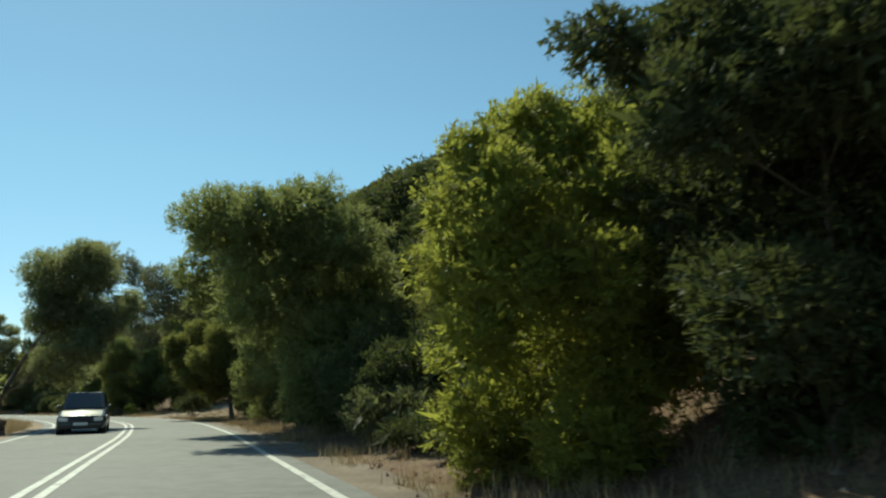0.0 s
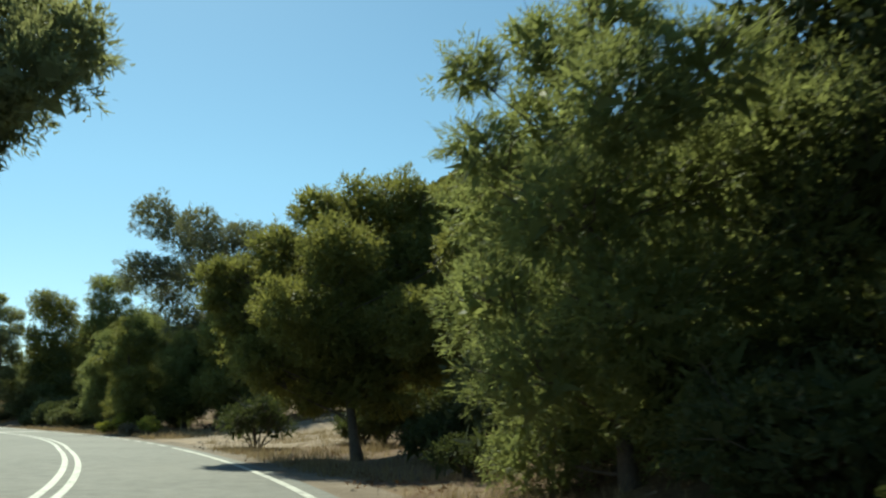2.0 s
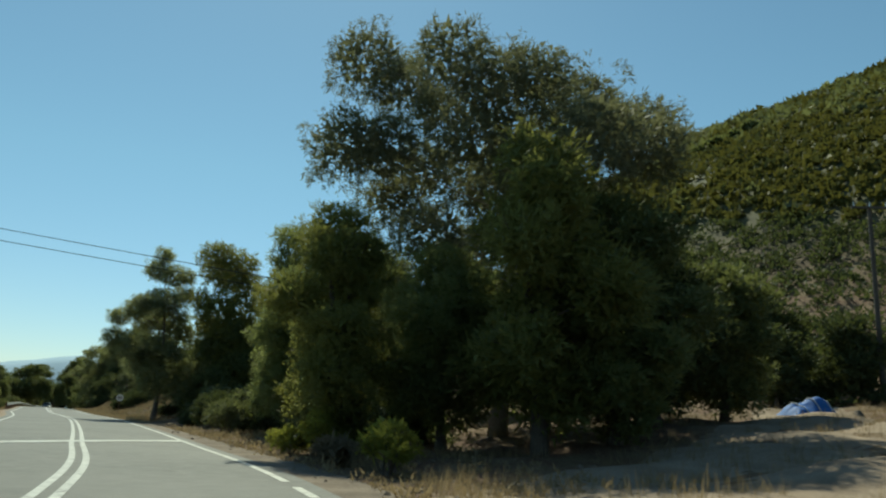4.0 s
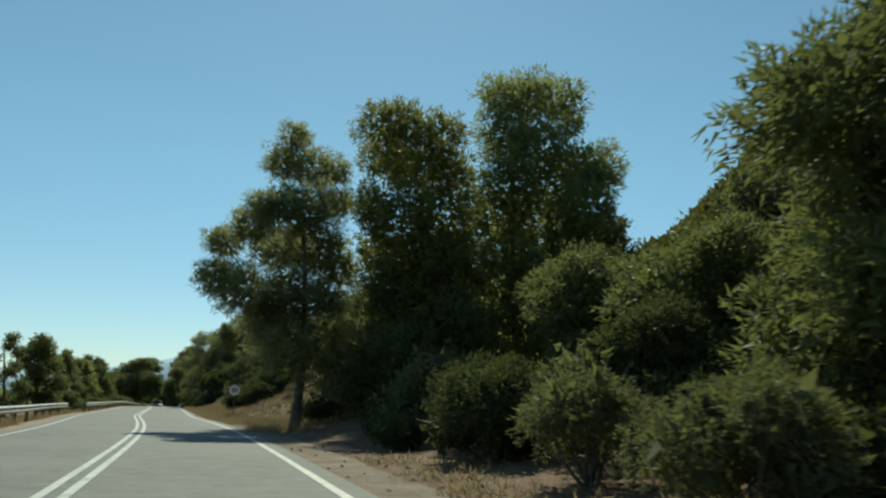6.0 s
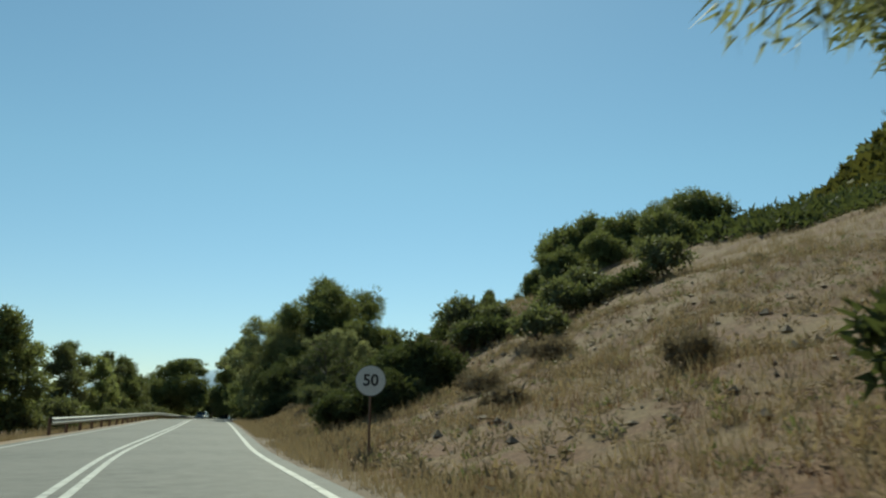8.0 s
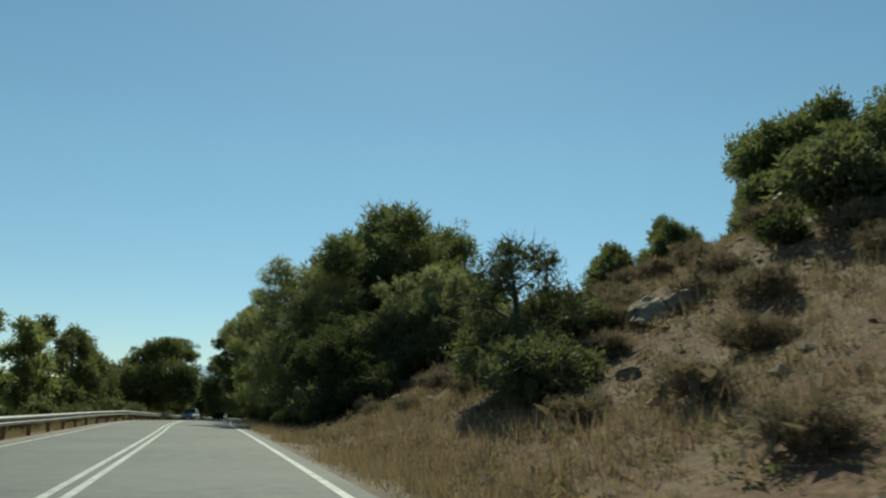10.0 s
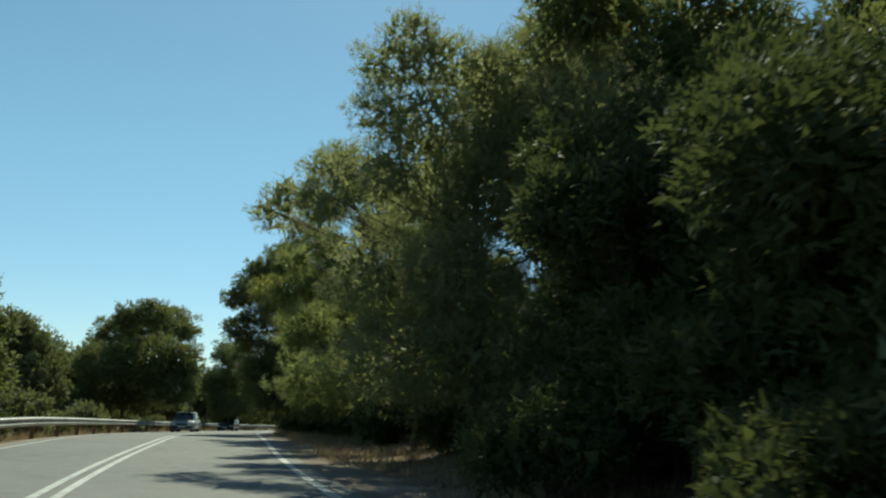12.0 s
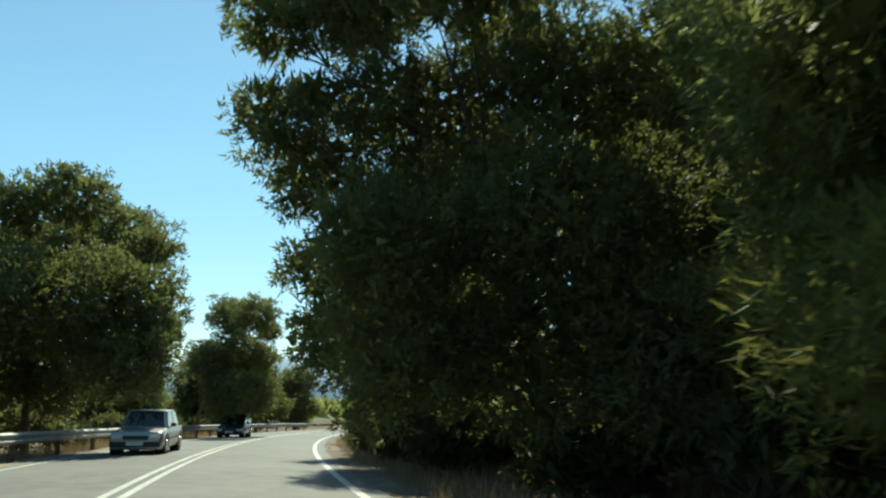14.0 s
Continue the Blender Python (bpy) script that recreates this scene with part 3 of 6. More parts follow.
def tree(name, label, s, lat, height, base, radius, shape="round", count=9, leaf=0.22, dense=2.0, per=7, mat=M_PINE,
         seed=1, bark=M_BARK, lobes=None, foot=None, lean=(0, 0), inner=1.0, droop=0.1, width=0.45, thick=1.0, category="tree", group="roadside trees", bare=0, reach=1.0, most=0):
    """A tree: a tapered trunk with limbs to every leaf mass, and a crown of small leaves. lobes: leaf masses of its own
    (x, y, height over the road, radius), foot: where the trunk stands when that is not below them."""
    rng = np.random.default_rng(seed)
    x, y, z = on_land(*(foot or (s, lat)))
    top = thing(name, label, category, (x, y, z - 0.1), 0, group)
    hs = height
    if lobes:
        cx, cy = spot(s, lat)
        masses = [(a + cx - x, b + cy - y, c - z, r, 0.85) for a, b, c, r in lobes]
        hs = max(2.0, height - z)
        thick *= 0.75
    else:
        masses = lobes_for(rng, shape, hs, base, radius, count)
        masses = [(a + lean[0] * c / hs, b + lean[1] * c / hs, c, r, f) for a, b, c, r, f in masses]
    r0 = thick * (0.05 + 0.017 * hs)
    zz = np.linspace(0, hs * (0.7 if lobes else 0.84), 9)
    bend = 0.12 * hs * 0.3
    ax = sum(m[0] for m in masses) / len(masses)
    ay = sum(m[1] for m in masses) / len(masses)
    tx = ax * (zz / hs) ** 1.3 + bend * np.sin(zz / hs * 3 + seed) - bend * math.sin(seed)
    ty = ay * (zz / hs) ** 1.3 + bend * np.cos(zz / hs * 2.6 + seed) - bend * math.cos(seed)
    rad = r0 * (1 - 0.86 * zz / zz[-1])
    rad[0] *= 1.35
    pieces = [tube(np.column_stack([tx, ty, zz]), rad, 9)]
    for a, b, c, r, f in masses:
        z0 = max(0.3, c * 0.5, min(c * 0.8, c - 0.4 * math.hypot(a, b)))
        z0 = min(z0, zz[-1] * 0.95)
        p0 = np.array([np.interp(z0, zz, tx), np.interp(z0, zz, ty), z0])
        p3 = np.array([a, b, c])
        u = np.linspace(0, 1, 6)[:, None]
        mid = (p0 + p3) / 2 + np.array([0, 0, -0.1 * r]) + rng.normal(0, 0.12 * r, 3)
        pts = (1 - u) ** 2 * p0 + 2 * u * (1 - u) * mid + u * u * p3
        k = min(0.04 * min(1, thick), np.interp(z0, zz, rad) * 0.4)
        pieces.append(tube(pts, np.linspace(k, 0.012, 6), 6))
        for _ in range(5):
            d = rng.normal(0, 1, 3)
            d[2] = abs(d[2]) * 0.6 + 0.1
            d /= np.linalg.norm(d)
            e = p3 + d * r * np.array([1, 1, f]) * rng.uniform(0.8, 1.05)
            h = p0 * 0.25 + p3 * 0.75
            pieces.append(tube(np.stack([h, (h + e) / 2 + rng.normal(0, 0.06 * r, 3), e]), [k * 0.4 + 0.008, 0.014, 0.004], 4))
        for _ in range(bare):
            d = rng.normal(0, 1, 3)
            d[2] = abs(d[2]) + 0.2
            d /= np.linalg.norm(d)
            e = p3 + d * r * rng.uniform(1.0, 1.45)
            m2 = p3 + d * r * 0.6 + rng.normal(0, 0.12 * r, 3)
            pieces.append(tube(np.stack([p3, m2, e]), [0.014, 0.009, 0.003], 4))
    arr_part("trunk", *joined(pieces), bark, top, smooth=True)
    v, f = crown_of(rng, masses, leaf, dense, per, inner, droop, width=width, reach=reach, most=most or (9000 if not lobes else 110000 if 205 < s < 240 and lat < 7 else 80000 if 0 < lat < 7 else 60000 if lat < 0 else 40000))
    arr_part("crown", v, f, mat, top)
    return top


def shrub(name, label, s, lat, height, radius, mat=M_SHRUB, leaf=0.09, dense=7.0, per=6, count=7, seed=1, category="shrub", group="roadside shrubs", inner=0.7, width=0.5, droop=0.0, base=0.1, bare=0, most=9000):
    """A bush with many stems from the ground."""
    rng = np.random.default_rng(seed)
    x, y, z = on_land(s, lat)
    top = thing(name, label, category, (x, y, z - 0.04), 0, group)
    masses, pieces = [], []
    for i in range(count):
        a = i * 2.399 + rng.uniform(-0.4, 0.4)
        u = (i + 0.5) / count
        rr = radius * 0.68 * math.sqrt(u) * rng.uniform(0.7, 1.1)
        r = radius * rng.uniform(0.34, 0.5)
        c = base + r * 0.6 + (height - base - r * 1.5) * (1 - u ** 1.4 * 0.8) * rng.uniform(0.75, 1.05)
        masses.append((rr * math.cos(a), rr * math.sin(a), max(c, r * 0.5), r, 0.85))
        p3 = np.array(masses[-1][:3])
        p0 = np.array([rng.normal(0, 0.08), rng.normal(0, 0.08), 0])
        mid = (p0 + p3) / 2 + rng.normal(0, 0.1 * radius, 3)
        pieces.append(tube(np.stack([p0, mid, p3]), [0.035, 0.022, 0.006], 5))
        for _ in range(4 + bare):
            d = rng.normal(0, 1, 3)
            d[2] = abs(d[2])
            d /= np.linalg.norm(d)
            e = p3 + d * r * rng.uniform(0.9, 1.15 + 0.08 * bare)
            pieces.append(tube(np.stack([(mid + p3) / 2, p3 + d * r * 0.5, e]), [0.012, 0.008, 0.003], 4))
    arr_part("branch_frame", *joined(pieces), M_BARK, top)
    v, f = crown_of(rng, masses, leaf, dense, per, inner, droop, width=width, most=most)
    arr_part("foliage", v, f, mat, top)
    return top


MID = dict(leaf=0.26, dense=1.25, per=7, width=0.4)

# the trees nearest the road
tree("broadleaf_tree", "tall bushy young tree with bright green leaves", 9.3, 4.9, 6.0, 0, 0, mat=M_SHRUB, seed=11, leaf=0.09, dense=6, per=8, width=0.4, bare=1, foot=(9.6, 5.2),
     lobes=[(-1.1, -0.3, 4.6, 0.53), (-0.4, 1, 5.4, 0.66), (0.1, 0.8, 5.5, 0.59), (0.7, 0.2, 5.1, 0.68), (-1.4, 0, 3.9, 0.55), (-0.8, -0.8, 3.9, 0.81), (0.3, 0.7, 4.4, 1.06), (0.9, -0.5, 4, 0.86), (1.7, -0.1, 3.9, 0.68), (-1.4, -0.4, 3, 0.58), (-0.7, -0.9, 2.8, 0.9), (0.3, -1, 2.7, 1), (1.5, 0.3, 2.9, 1.05), (-1.1, -0.5, 2, 0.73), (-0.1, 1.1, 1.9, 1.1), (0.7, -0.5, 1.7, 1.07), (1.6, -0.3, 1.9, 0.89), (-1.2, -0.2, 1, 0.65), (-0.5, 0.4, 0.8, 0.91), (0.2, -1.1, 0.7, 0.89), (-1, -0.1, 0.3, 0.54), (0.1, 1.2, 0.1, 0.98)])
tree("olive_tree", "dark wild olive tree with small glossy leaves", 5.9, 6.1, 5.7, 0, 0, mat=M_DARK_LEAF, seed=12, leaf=0.09, dense=6, per=8, width=0.5, inner=1.3,
     lobes=[(-2, 0.2, 5.1, 0.51), (-1.3, 0.9, 5.2, 0.65), (-0.9, -0.2, 4.9, 0.84), (-0.3, -0.6, 4.5, 0.99), (-0.1, -1.6, 4.2, 0.97), (-1.5, -0.9, 3.8, 0.67), (0.3, 1.5, 4.4, 1.26), (0.9, 0.7, 4.1, 1.3), (-0.4, 1.2, 3.3, 1.1), (0.4, 0.9, 3, 1.2), (1.2, 0.8, 3, 1.24), (-0.9, -0.8, 2, 0.77), (0.4, 0.1, 1.9, 1.11), (-0.7, 0.3, 2.3, 0.71), (-0.1, 0.3, 1.2, 1.01), (1.2, 0.7, 1.1, 1.32), (1.2, -0, 2.2, 1.24), (1.6, -0.2, 3.6, 1.44)])
tree("pine_tree", "slender young pine with yellowish-green needles", 18.8, 7.0, 5.8, 0, 0, mat=M_PINE_LIGHT, seed=13, leaf=0.1, dense=6, per=9, width=0.17,
     lobes=[(-0.5, -0.5, 5.4, 0.46), (-0.7, 0.3, 5, 0.55), (-0.1, 0.3, 4.8, 0.63), (-0.5, 0.5, 3.9, 0.7), (0.1, 0.2, 3.8, 0.83), (-0.6, 0.6, 3, 0.71), (0, -0.3, 2.7, 0.93), (0.9, 0.3, 3.3, 0.57), (-0.2, -0.1, 1.7, 0.81), (0.5, 0, 1.7, 0.83)])
tree("pine_tree", "big dense roadside pine with a rounded sunlit crown", 24.7, 3.6, 9.2, 0, 0, mat=M_PINE, seed=14, leaf=0.06, dense=6, per=9, width=0.24, inner=1.7, foot=(29, 5.3),
     lobes=[(-2.4, -1, 6.85, 1.41), (-0.8, -1.7, 6.85, 1.32), (0.3, -0.4, 7.25, 1.51), (1.6, -1.1, 6.15, 1.36), (1, -0.5, 2.9, 1.53), (-0.7, -0.5, 5.05, 2.13), (1, 1.7, 4.85, 2.19), (2.1, 0.9, 5.35, 1.14), (1.2, 1.6, 2.7, 2.32), (1.8, -0.8, 2.5, 2.05), (2.3, 0.2, 3.9, 1.46), (0.6, -0.3, 1.8, 1.22), (1, -1.1, 1.5, 1.34), (2.1, -0.9, 1.9, 1.2)])
tree("pine_tree", "old pine with long low branches over the road", 30.4, 5.5, 9.1, 0, 0, mat=M_PINE, seed=28, leaf=0.058, dense=7, per=9, width=0.17, inner=0.5, bare=2, foot=(31.5, 5.6),
     lobes=[(-4.7, 0, 5.8, 0.63), (-3.8, -0.2, 5.5, 0.78), (-3.9, -0.2, 4.6, 0.52), (-3, 0.2, 5, 0.89), (-2.1, -0.2, 5.2, 1.03), (-2.3, 0.1, 3.9, 0.68), (-2.1, 1.2, 4.4, 1.11), (-1.1, -0, 4.5, 1.16), (-1.3, 0.9, 3.4, 1.09), (-0.1, 0.2, 3.5, 1.32), (-0.5, 0.4, 2.2, 1.14), (-0.9, 0.5, 6.1, 1.14), (-1.1, 1, 7.9, 1.5), (-3, 1, 7.3, 1.09), (-4.9, -1.9, 6.2, 0.92), (-4.3, -1.8, 7.1, 0.92), (-4.2, -1.6, 5.5, 1.01), (-3.4, -1.4, 6.5, 1.16), (-3.7, -1.6, 8, 1.15), (-2.8, -1.5, 7.4, 1.3), (-2.7, -1.7, 5.3, 1.13), (-4.5, -1.6, 5.2, 0.7)])
tree("pine_tree", "pine with loose upright twigs and dry cones", 40.1, 5.5, 7.1, 0, 0, mat=M_PINE, seed=15, leaf=0.085, dense=5, per=10, width=0.17, bare=4, inner=0.6,
     lobes=[(-2.1, 0.3, 6.4, 0.56), (-1, -0.1, 6.5, 0.76), (-0.2, -1.3, 6.2, 0.77), (-1.9, -0.2, 4.9, 0.64), (-0.9, 1.2, 5.8, 1.1), (-0.2, -1.8, 4.9, 1), (0.7, -2, 5.2, 0.92), (-1.7, 0.5, 4.2, 0.8), (-0.8, -0.7, 3.8, 1.12), (0.5, 0, 4.2, 1.34), (1.5, -0.5, 4.5, 1.31), (-1.8, -0.2, 2.8, 0.74), (-0.7, 1.9, 3, 1.42), (-0.1, -1.2, 2.5, 1.17), (1.2, -0.6, 2.9, 1.28), (-1.3, -0.8, 1.8, 0.9), (-0.3, 0.6, 1.6, 1.16), (0.5, -1, 1.6, 1.11), (2.1, -1, 4.7, 1.28), (-1.1, 1, 0.8, 0.83), (2.3, -1, 3.2, 1.4)])
tree("pine_tree", "broad pine with a lumpy crown reaching over the road", 51.3, 5.2, 8.8, 0, 0, mat=M_PINE_LIGHT, most=130000, seed=16, leaf=0.066, dense=6.4, per=10, width=0.32, inner=1.2,
     lobes=[(-0.6, 2.4, 5.9, 1.84), (1.5, 2, 5.8, 1.8), (0.6, 1.7, 4.5, 1.76), (0.9, 2.4, 6.9, 1.67), (-0.2, 0.4, 3, 1.61), (1.4, 2.1, 3.2, 1.48), (-2.1, 1.7, 2.7, 1.46), (2.4, 1.6, 6.2, 1.44), (2.9, 0, 4.6, 1.3), (-1.4, 1.5, 5.9, 1.27), (1.7, -1.6, 3.7, 1.25), (-0.8, -1.1, 3.4, 1.18), (0.3, 0.1, 2.1, 1.14), (-0.3, -1.6, 5.5, 1.13), (-1.5, -2.1, 3.9, 1.1), (-0.3, 1.3, 7.6, 1.09), (0.9, 2, 8, 1.06), (2.2, 1.9, 7.6, 1.06), (2.2, -0.5, 2.9, 0.96), (-2.6, 0.3, 6, 0.9)] + [(-1.5, 0.5, 7.2, 0.89), (2.9, -1.8, 5.5, 0.88), (-2.7, -0.4, 2.8, 0.85), (-4.6, 0.4, 5.2, 0.38), (-4.1, 0.3, 5.3, 0.59), (-4.4, 0.3, 4.4, 0.41), (-4.1, 0.7, 4.7, 0.67), (-4, 0.5, 3.8, 0.41), (-3.6, 0.5, 3.9, 0.68), (-3.6, 0.8, 5.2, 0.86), (-3.3, 1, 4.4, 0.8), (-3.6, 0.5, 3.1, 0.49), (-3.2, 0.6, 3, 0.68), (-2.8, 0.6, 3.6, 0.84), (-2.7, 0.3, 4.6, 0.94), (-2.1, 1, 3.9, 1.04), (-2.7, 0.3, 2.3, 0.51), (-1.6, 1.1, 2.8, 0.97), (-1, 0.4, 2.1, 0.89), (-0.5, 0.4, 3.1, 1.06), (-1.5, 1, 1.8, 0.72)])
tree("pine_tree", "leaning pine with a wide crown over the road", 43.3, -4.1, 9.8, 0, 0, mat=M_PINE_GREY, seed=17, leaf=0.13, dense=3.6, per=9, width=0.24, inner=1.1, foot=(46.5, -8.4),
     lobes=[(0.3, 0.4, 8.8, 1.19), (0, 1.8, 8, 1.09), (2.2, 0.3, 6.5, 0.72), (2, -0.5, 5.6, 0.94), (1.3, -0.5, 5.3, 0.96), (-1, 0.6, 7.7, 1.95), (-0.7, 0.1, 5.7, 1.55), (1.3, -0.4, 4.8, 0.64), (-1, -1.2, 7.7, 1.82), (0.4, -1.3, 8.5, 1.26), (-1, -0.8, 5.9, 1.51), (0.8, -1.5, 4, 1.23), (-1, 0, 3.3, 1.56)])
tree("eucalyptus_tree", "tall airy eucalyptus with drooping grey-green leaves", 86.9, 12.6, 18.4, 0, 0, mat=M_GUM, seed=18, most=80000, leaf=0.13, dense=3.6, per=9, width=0.24, inner=0.5, droop=0.5, bark=M_PALE_BARK, thick=1.2,
     lobes=[(-6.5, 0.3, 16.8, 2.06), (-4.7, 0.1, 15.3, 1.81), (-1.7, -2.5, 15.1, 2), (0.2, -2.8, 13.6, 1.95), (1.5, -1.4, 14.4, 1.83), (2.7, 1.8, 14.7, 2.18), (3.9, 4.5, 14.7, 1.9), (5.5, 3.1, 13.8, 1.82), (-5.6, -2.7, 11.6, 2.08), (-4.3, -2.3, 11.6, 1.88), (-4, 1.7, 11.9, 2.07), (-0.3, -2.4, 11.8, 2.53), (1.2, -0.6, 11.5, 2.62), (4, -3.4, 11.1, 2.03), (5.4, -0.9, 11.5, 2), (-2.8, -0.5, 13.7, 1.55), (-0.9, 1.8, 10.9, 2.43), (2.2, 1.7, 10.3, 2.37), (-2.3, -2.1, 8, 1.85), (-2.3, 4, 8.7, 2.16), (-4.5, -0.6, 9.8, 1.5)])
tree("pine_tree", "tall open pine with long ragged branches by the road", 126.5, 4.5, 14.5, 0, 0, mat=M_PINE_GREY, seed=19, leaf=0.11, dense=4, per=10, width=0.17, inner=0.85,
     lobes=[(-1.7, 1.1, 13.8, 0.88), (-2.3, 1.1, 12.5, 1.15), (-0.4, 0.9, 11.9, 1.34), (0.2, 1.8, 12, 0.87), (-0, -2.8, 9.1, 1.07), (0.4, -0.9, 9.5, 1.58), (0.3, 1.9, 10.4, 0.99), (-3.4, -1.4, 8.2, 0.97), (-1.7, -1.7, 8.7, 1.04), (-2.2, 1.1, 8.3, 1.53), (0.2, 0.7, 8, 1.68), (0.9, 1.5, 7.1, 1.21), (-2.6, -2.6, 6.4, 1.03), (-1.3, -2.5, 5.8, 1.34), (-0.4, -0.6, 5.8, 1.63), (1.5, -0.6, 5.5, 1.11), (-1.1, -1.1, 4.6, 1.04), (-2.4, 0.9, 4.7, 1.53), (0.3, -0.8, 3.5, 1.82), (2.1, 0.6, 2.6, 1.6), (2.9, 1.2, 3.9, 1.7), (2.4, 1.9, 1.9, 1.4), (0.6, 1.5, 4.3, 1.46)])
tree("pine_tree", "dense upright pine beside the road", 125.0, 9.1, 14.8, 0, 0, mat=M_PINE_LIGHT, seed=20, leaf=0.13, dense=3.8, per=9, width=0.24, inner=0.65,
     lobes=[(-1.3, -1, 13.7, 1.42), (-0.1, -0.8, 13.7, 1.28), (1.6, -0.7, 12.9, 1.25), (-1.8, 0.8, 12.6, 1.67), (0.3, -0.2, 11.8, 1.82), (1.8, -0.2, 11.2, 1.53), (-1.3, -1.7, 9.7, 1.26), (0.1, -1.6, 8.9, 1.97), (1.5, -0.5, 9.1, 2.02), (-1.7, -0.2, 7.9, 1.47), (0.6, -1.1, 7.1, 2), (2.1, -0.4, 7.2, 2.02), (-0.7, -0.3, 5.4, 1.84), (1.3, -0.4, 5, 2.29), (-1, 1.4, 3.3, 2.53), (1.9, -0.4, 2.8, 2.53), (-1.2, -0.4, 2, 1.85)])
tree("pine_tree", "tallest dark pine of the roadside row", 124.9, 14.2, 17.8, 0, 0, mat=M_PINE, seed=21, leaf=0.15, dense=3.4, per=9, width=0.24, inner=0.65,
     lobes=[(-1.1, 0.5, 16.4, 1.46), (0.5, -0.3, 15.8, 1.68), (1.4, 2.6, 16.6, 1.54), (-0.6, -0.2, 14, 1.7), (1.2, -1, 12.9, 1.9), (2.5, -0, 14.2, 0.7), (0.1, -1.8, 11, 1.85), (1.6, -0.1, 11.1, 1.96), (-0.9, -0.9, 9.8, 1.94), (0.4, 1.9, 9.9, 2.73), (2.8, 1.8, 12.7, 1.79), (3.8, 0.5, 11.8, 1.14), (3.5, -1.2, 9.8, 1.6), (-0.5, -1, 6.9, 2.48), (1.8, -0.9, 6.7, 2.71), (-0.1, -1.2, 4.5, 2.45), (2.2, -0.9, 4.1, 2.44)])
tree("pine_tree", "large spreading pine with a layered crown", 210.8, 12.4, 16.5, 0, 0, mat=M_PINE_SHADED, seed=22, leaf=0.16, dense=3.2, per=8, inner=1.0, width=0.24,
     lobes=[(-2.8, 2.6, 15.1, 1.75), (2.4, -2.8, 13, 1.7), (-1.4, -4.8, 11, 1.71), (-3.6, 2.6, 12.9, 2.53), (0.2, 0.9, 12.1, 2.58), (0.7, 5.6, 13.1, 2.56), (4.5, 1.2, 12.1, 1.14), (-5.6, -0.9, 10.8, 1.7), (-3.4, -0.4, 10, 1.91), (-5, -1, 9.3, 1.44), (-1.8, 1.8, 9.9, 2.93), (1.8, 0.8, 9.5, 2.77), (5.2, -1.5, 9.1, 1.91), (5.9, 0.4, 8.8, 1.76), (-3.5, 2, 7.9, 2.5), (-1.3, 3.9, 7.7, 3.03), (1.3, 5.1, 7.7, 3.03), (-0.4, -2, 5, 2.23), (0.5, 2, 5.3, 2.88), (5.5, 4.2, 8.7, 1.92)])
tree("pine_tree", "dark ragged pine at the edge of the wood", 210.3, 6.2, 11.9, 0, 0, mat=M_PINE_GREY, seed=23, leaf=0.075, dense=5, per=9, inner=0.42, width=0.15, foot=(211, 6.4),
     lobes=[(-5.4, -1.3, 6.2, 0.6), (-4.8, -1.6, 6.5, 0.6), (-4.2, -1.2, 7.3, 0.5), (-3.6, -1.9, 6.4, 0.55), (-3.1, -1.6, 6.9, 0.6), (-3.0, -2.2, 5.9, 0.5), (-1.8, -0.7, 10.6, 0.93), (-2.4, -0.8, 9.9, 0.94), (-1.1, -0.5, 9.8, 1.11), (-0.1, 0.2, 9.6, 1.03), (-2.3, -1, 8.4, 1.02), (-1.1, -1, 7.9, 1.26), (-0.3, 0.7, 8.1, 1.34), (0.8, 1.1, 9.9, 1.34), (-1.9, -1.6, 6.7, 0.9), (-1.5, 0.1, 6.7, 1.54), (-0.2, 0.8, 6.5, 1.73), (1.8, 0.9, 10.6, 1.68), (2.5, 0.5, 8.1, 1.98), (-2.5, -1, 4.6, 1.5), (-0.4, -0.9, 4.3, 1.6), (1.5, 1.3, 5.7, 2.29), (-2, -0.8, 2.5, 1.68), (0.2, -0.8, 2.5, 1.76), (2.1, 0.3, 2.8, 1.98)])
tree("pine_tree", "greyish pine with open branches on the slope", 198.0, 11.5, 9.0, 0, 0, mat=M_PINE_GREY, seed=24, leaf=0.1, dense=4, per=8, width=0.2, inner=0.6, bare=1,
     lobes=[(-1.4, -0.8, 7.8, 0.68), (-0.2, 0.1, 8.3, 0.77), (1.1, 0.6, 8.0, 0.75), (2.1, 1.2, 7.2, 0.68), (-1.9, -1.1, 6.7, 0.77), (-0.6, -0.2, 7.1, 0.94), (0.8, 0.2, 6.9, 0.94), (2.0, 0.8, 6.2, 0.83), (-1.2, -0.5, 5.8, 0.88), (0.2, 0.4, 5.8, 0.99), (1.5, 0.2, 5.3, 0.88), (2.9, 1.8, 6.5, 0.55), (-2.4, -1.5, 7.4, 0.46)])
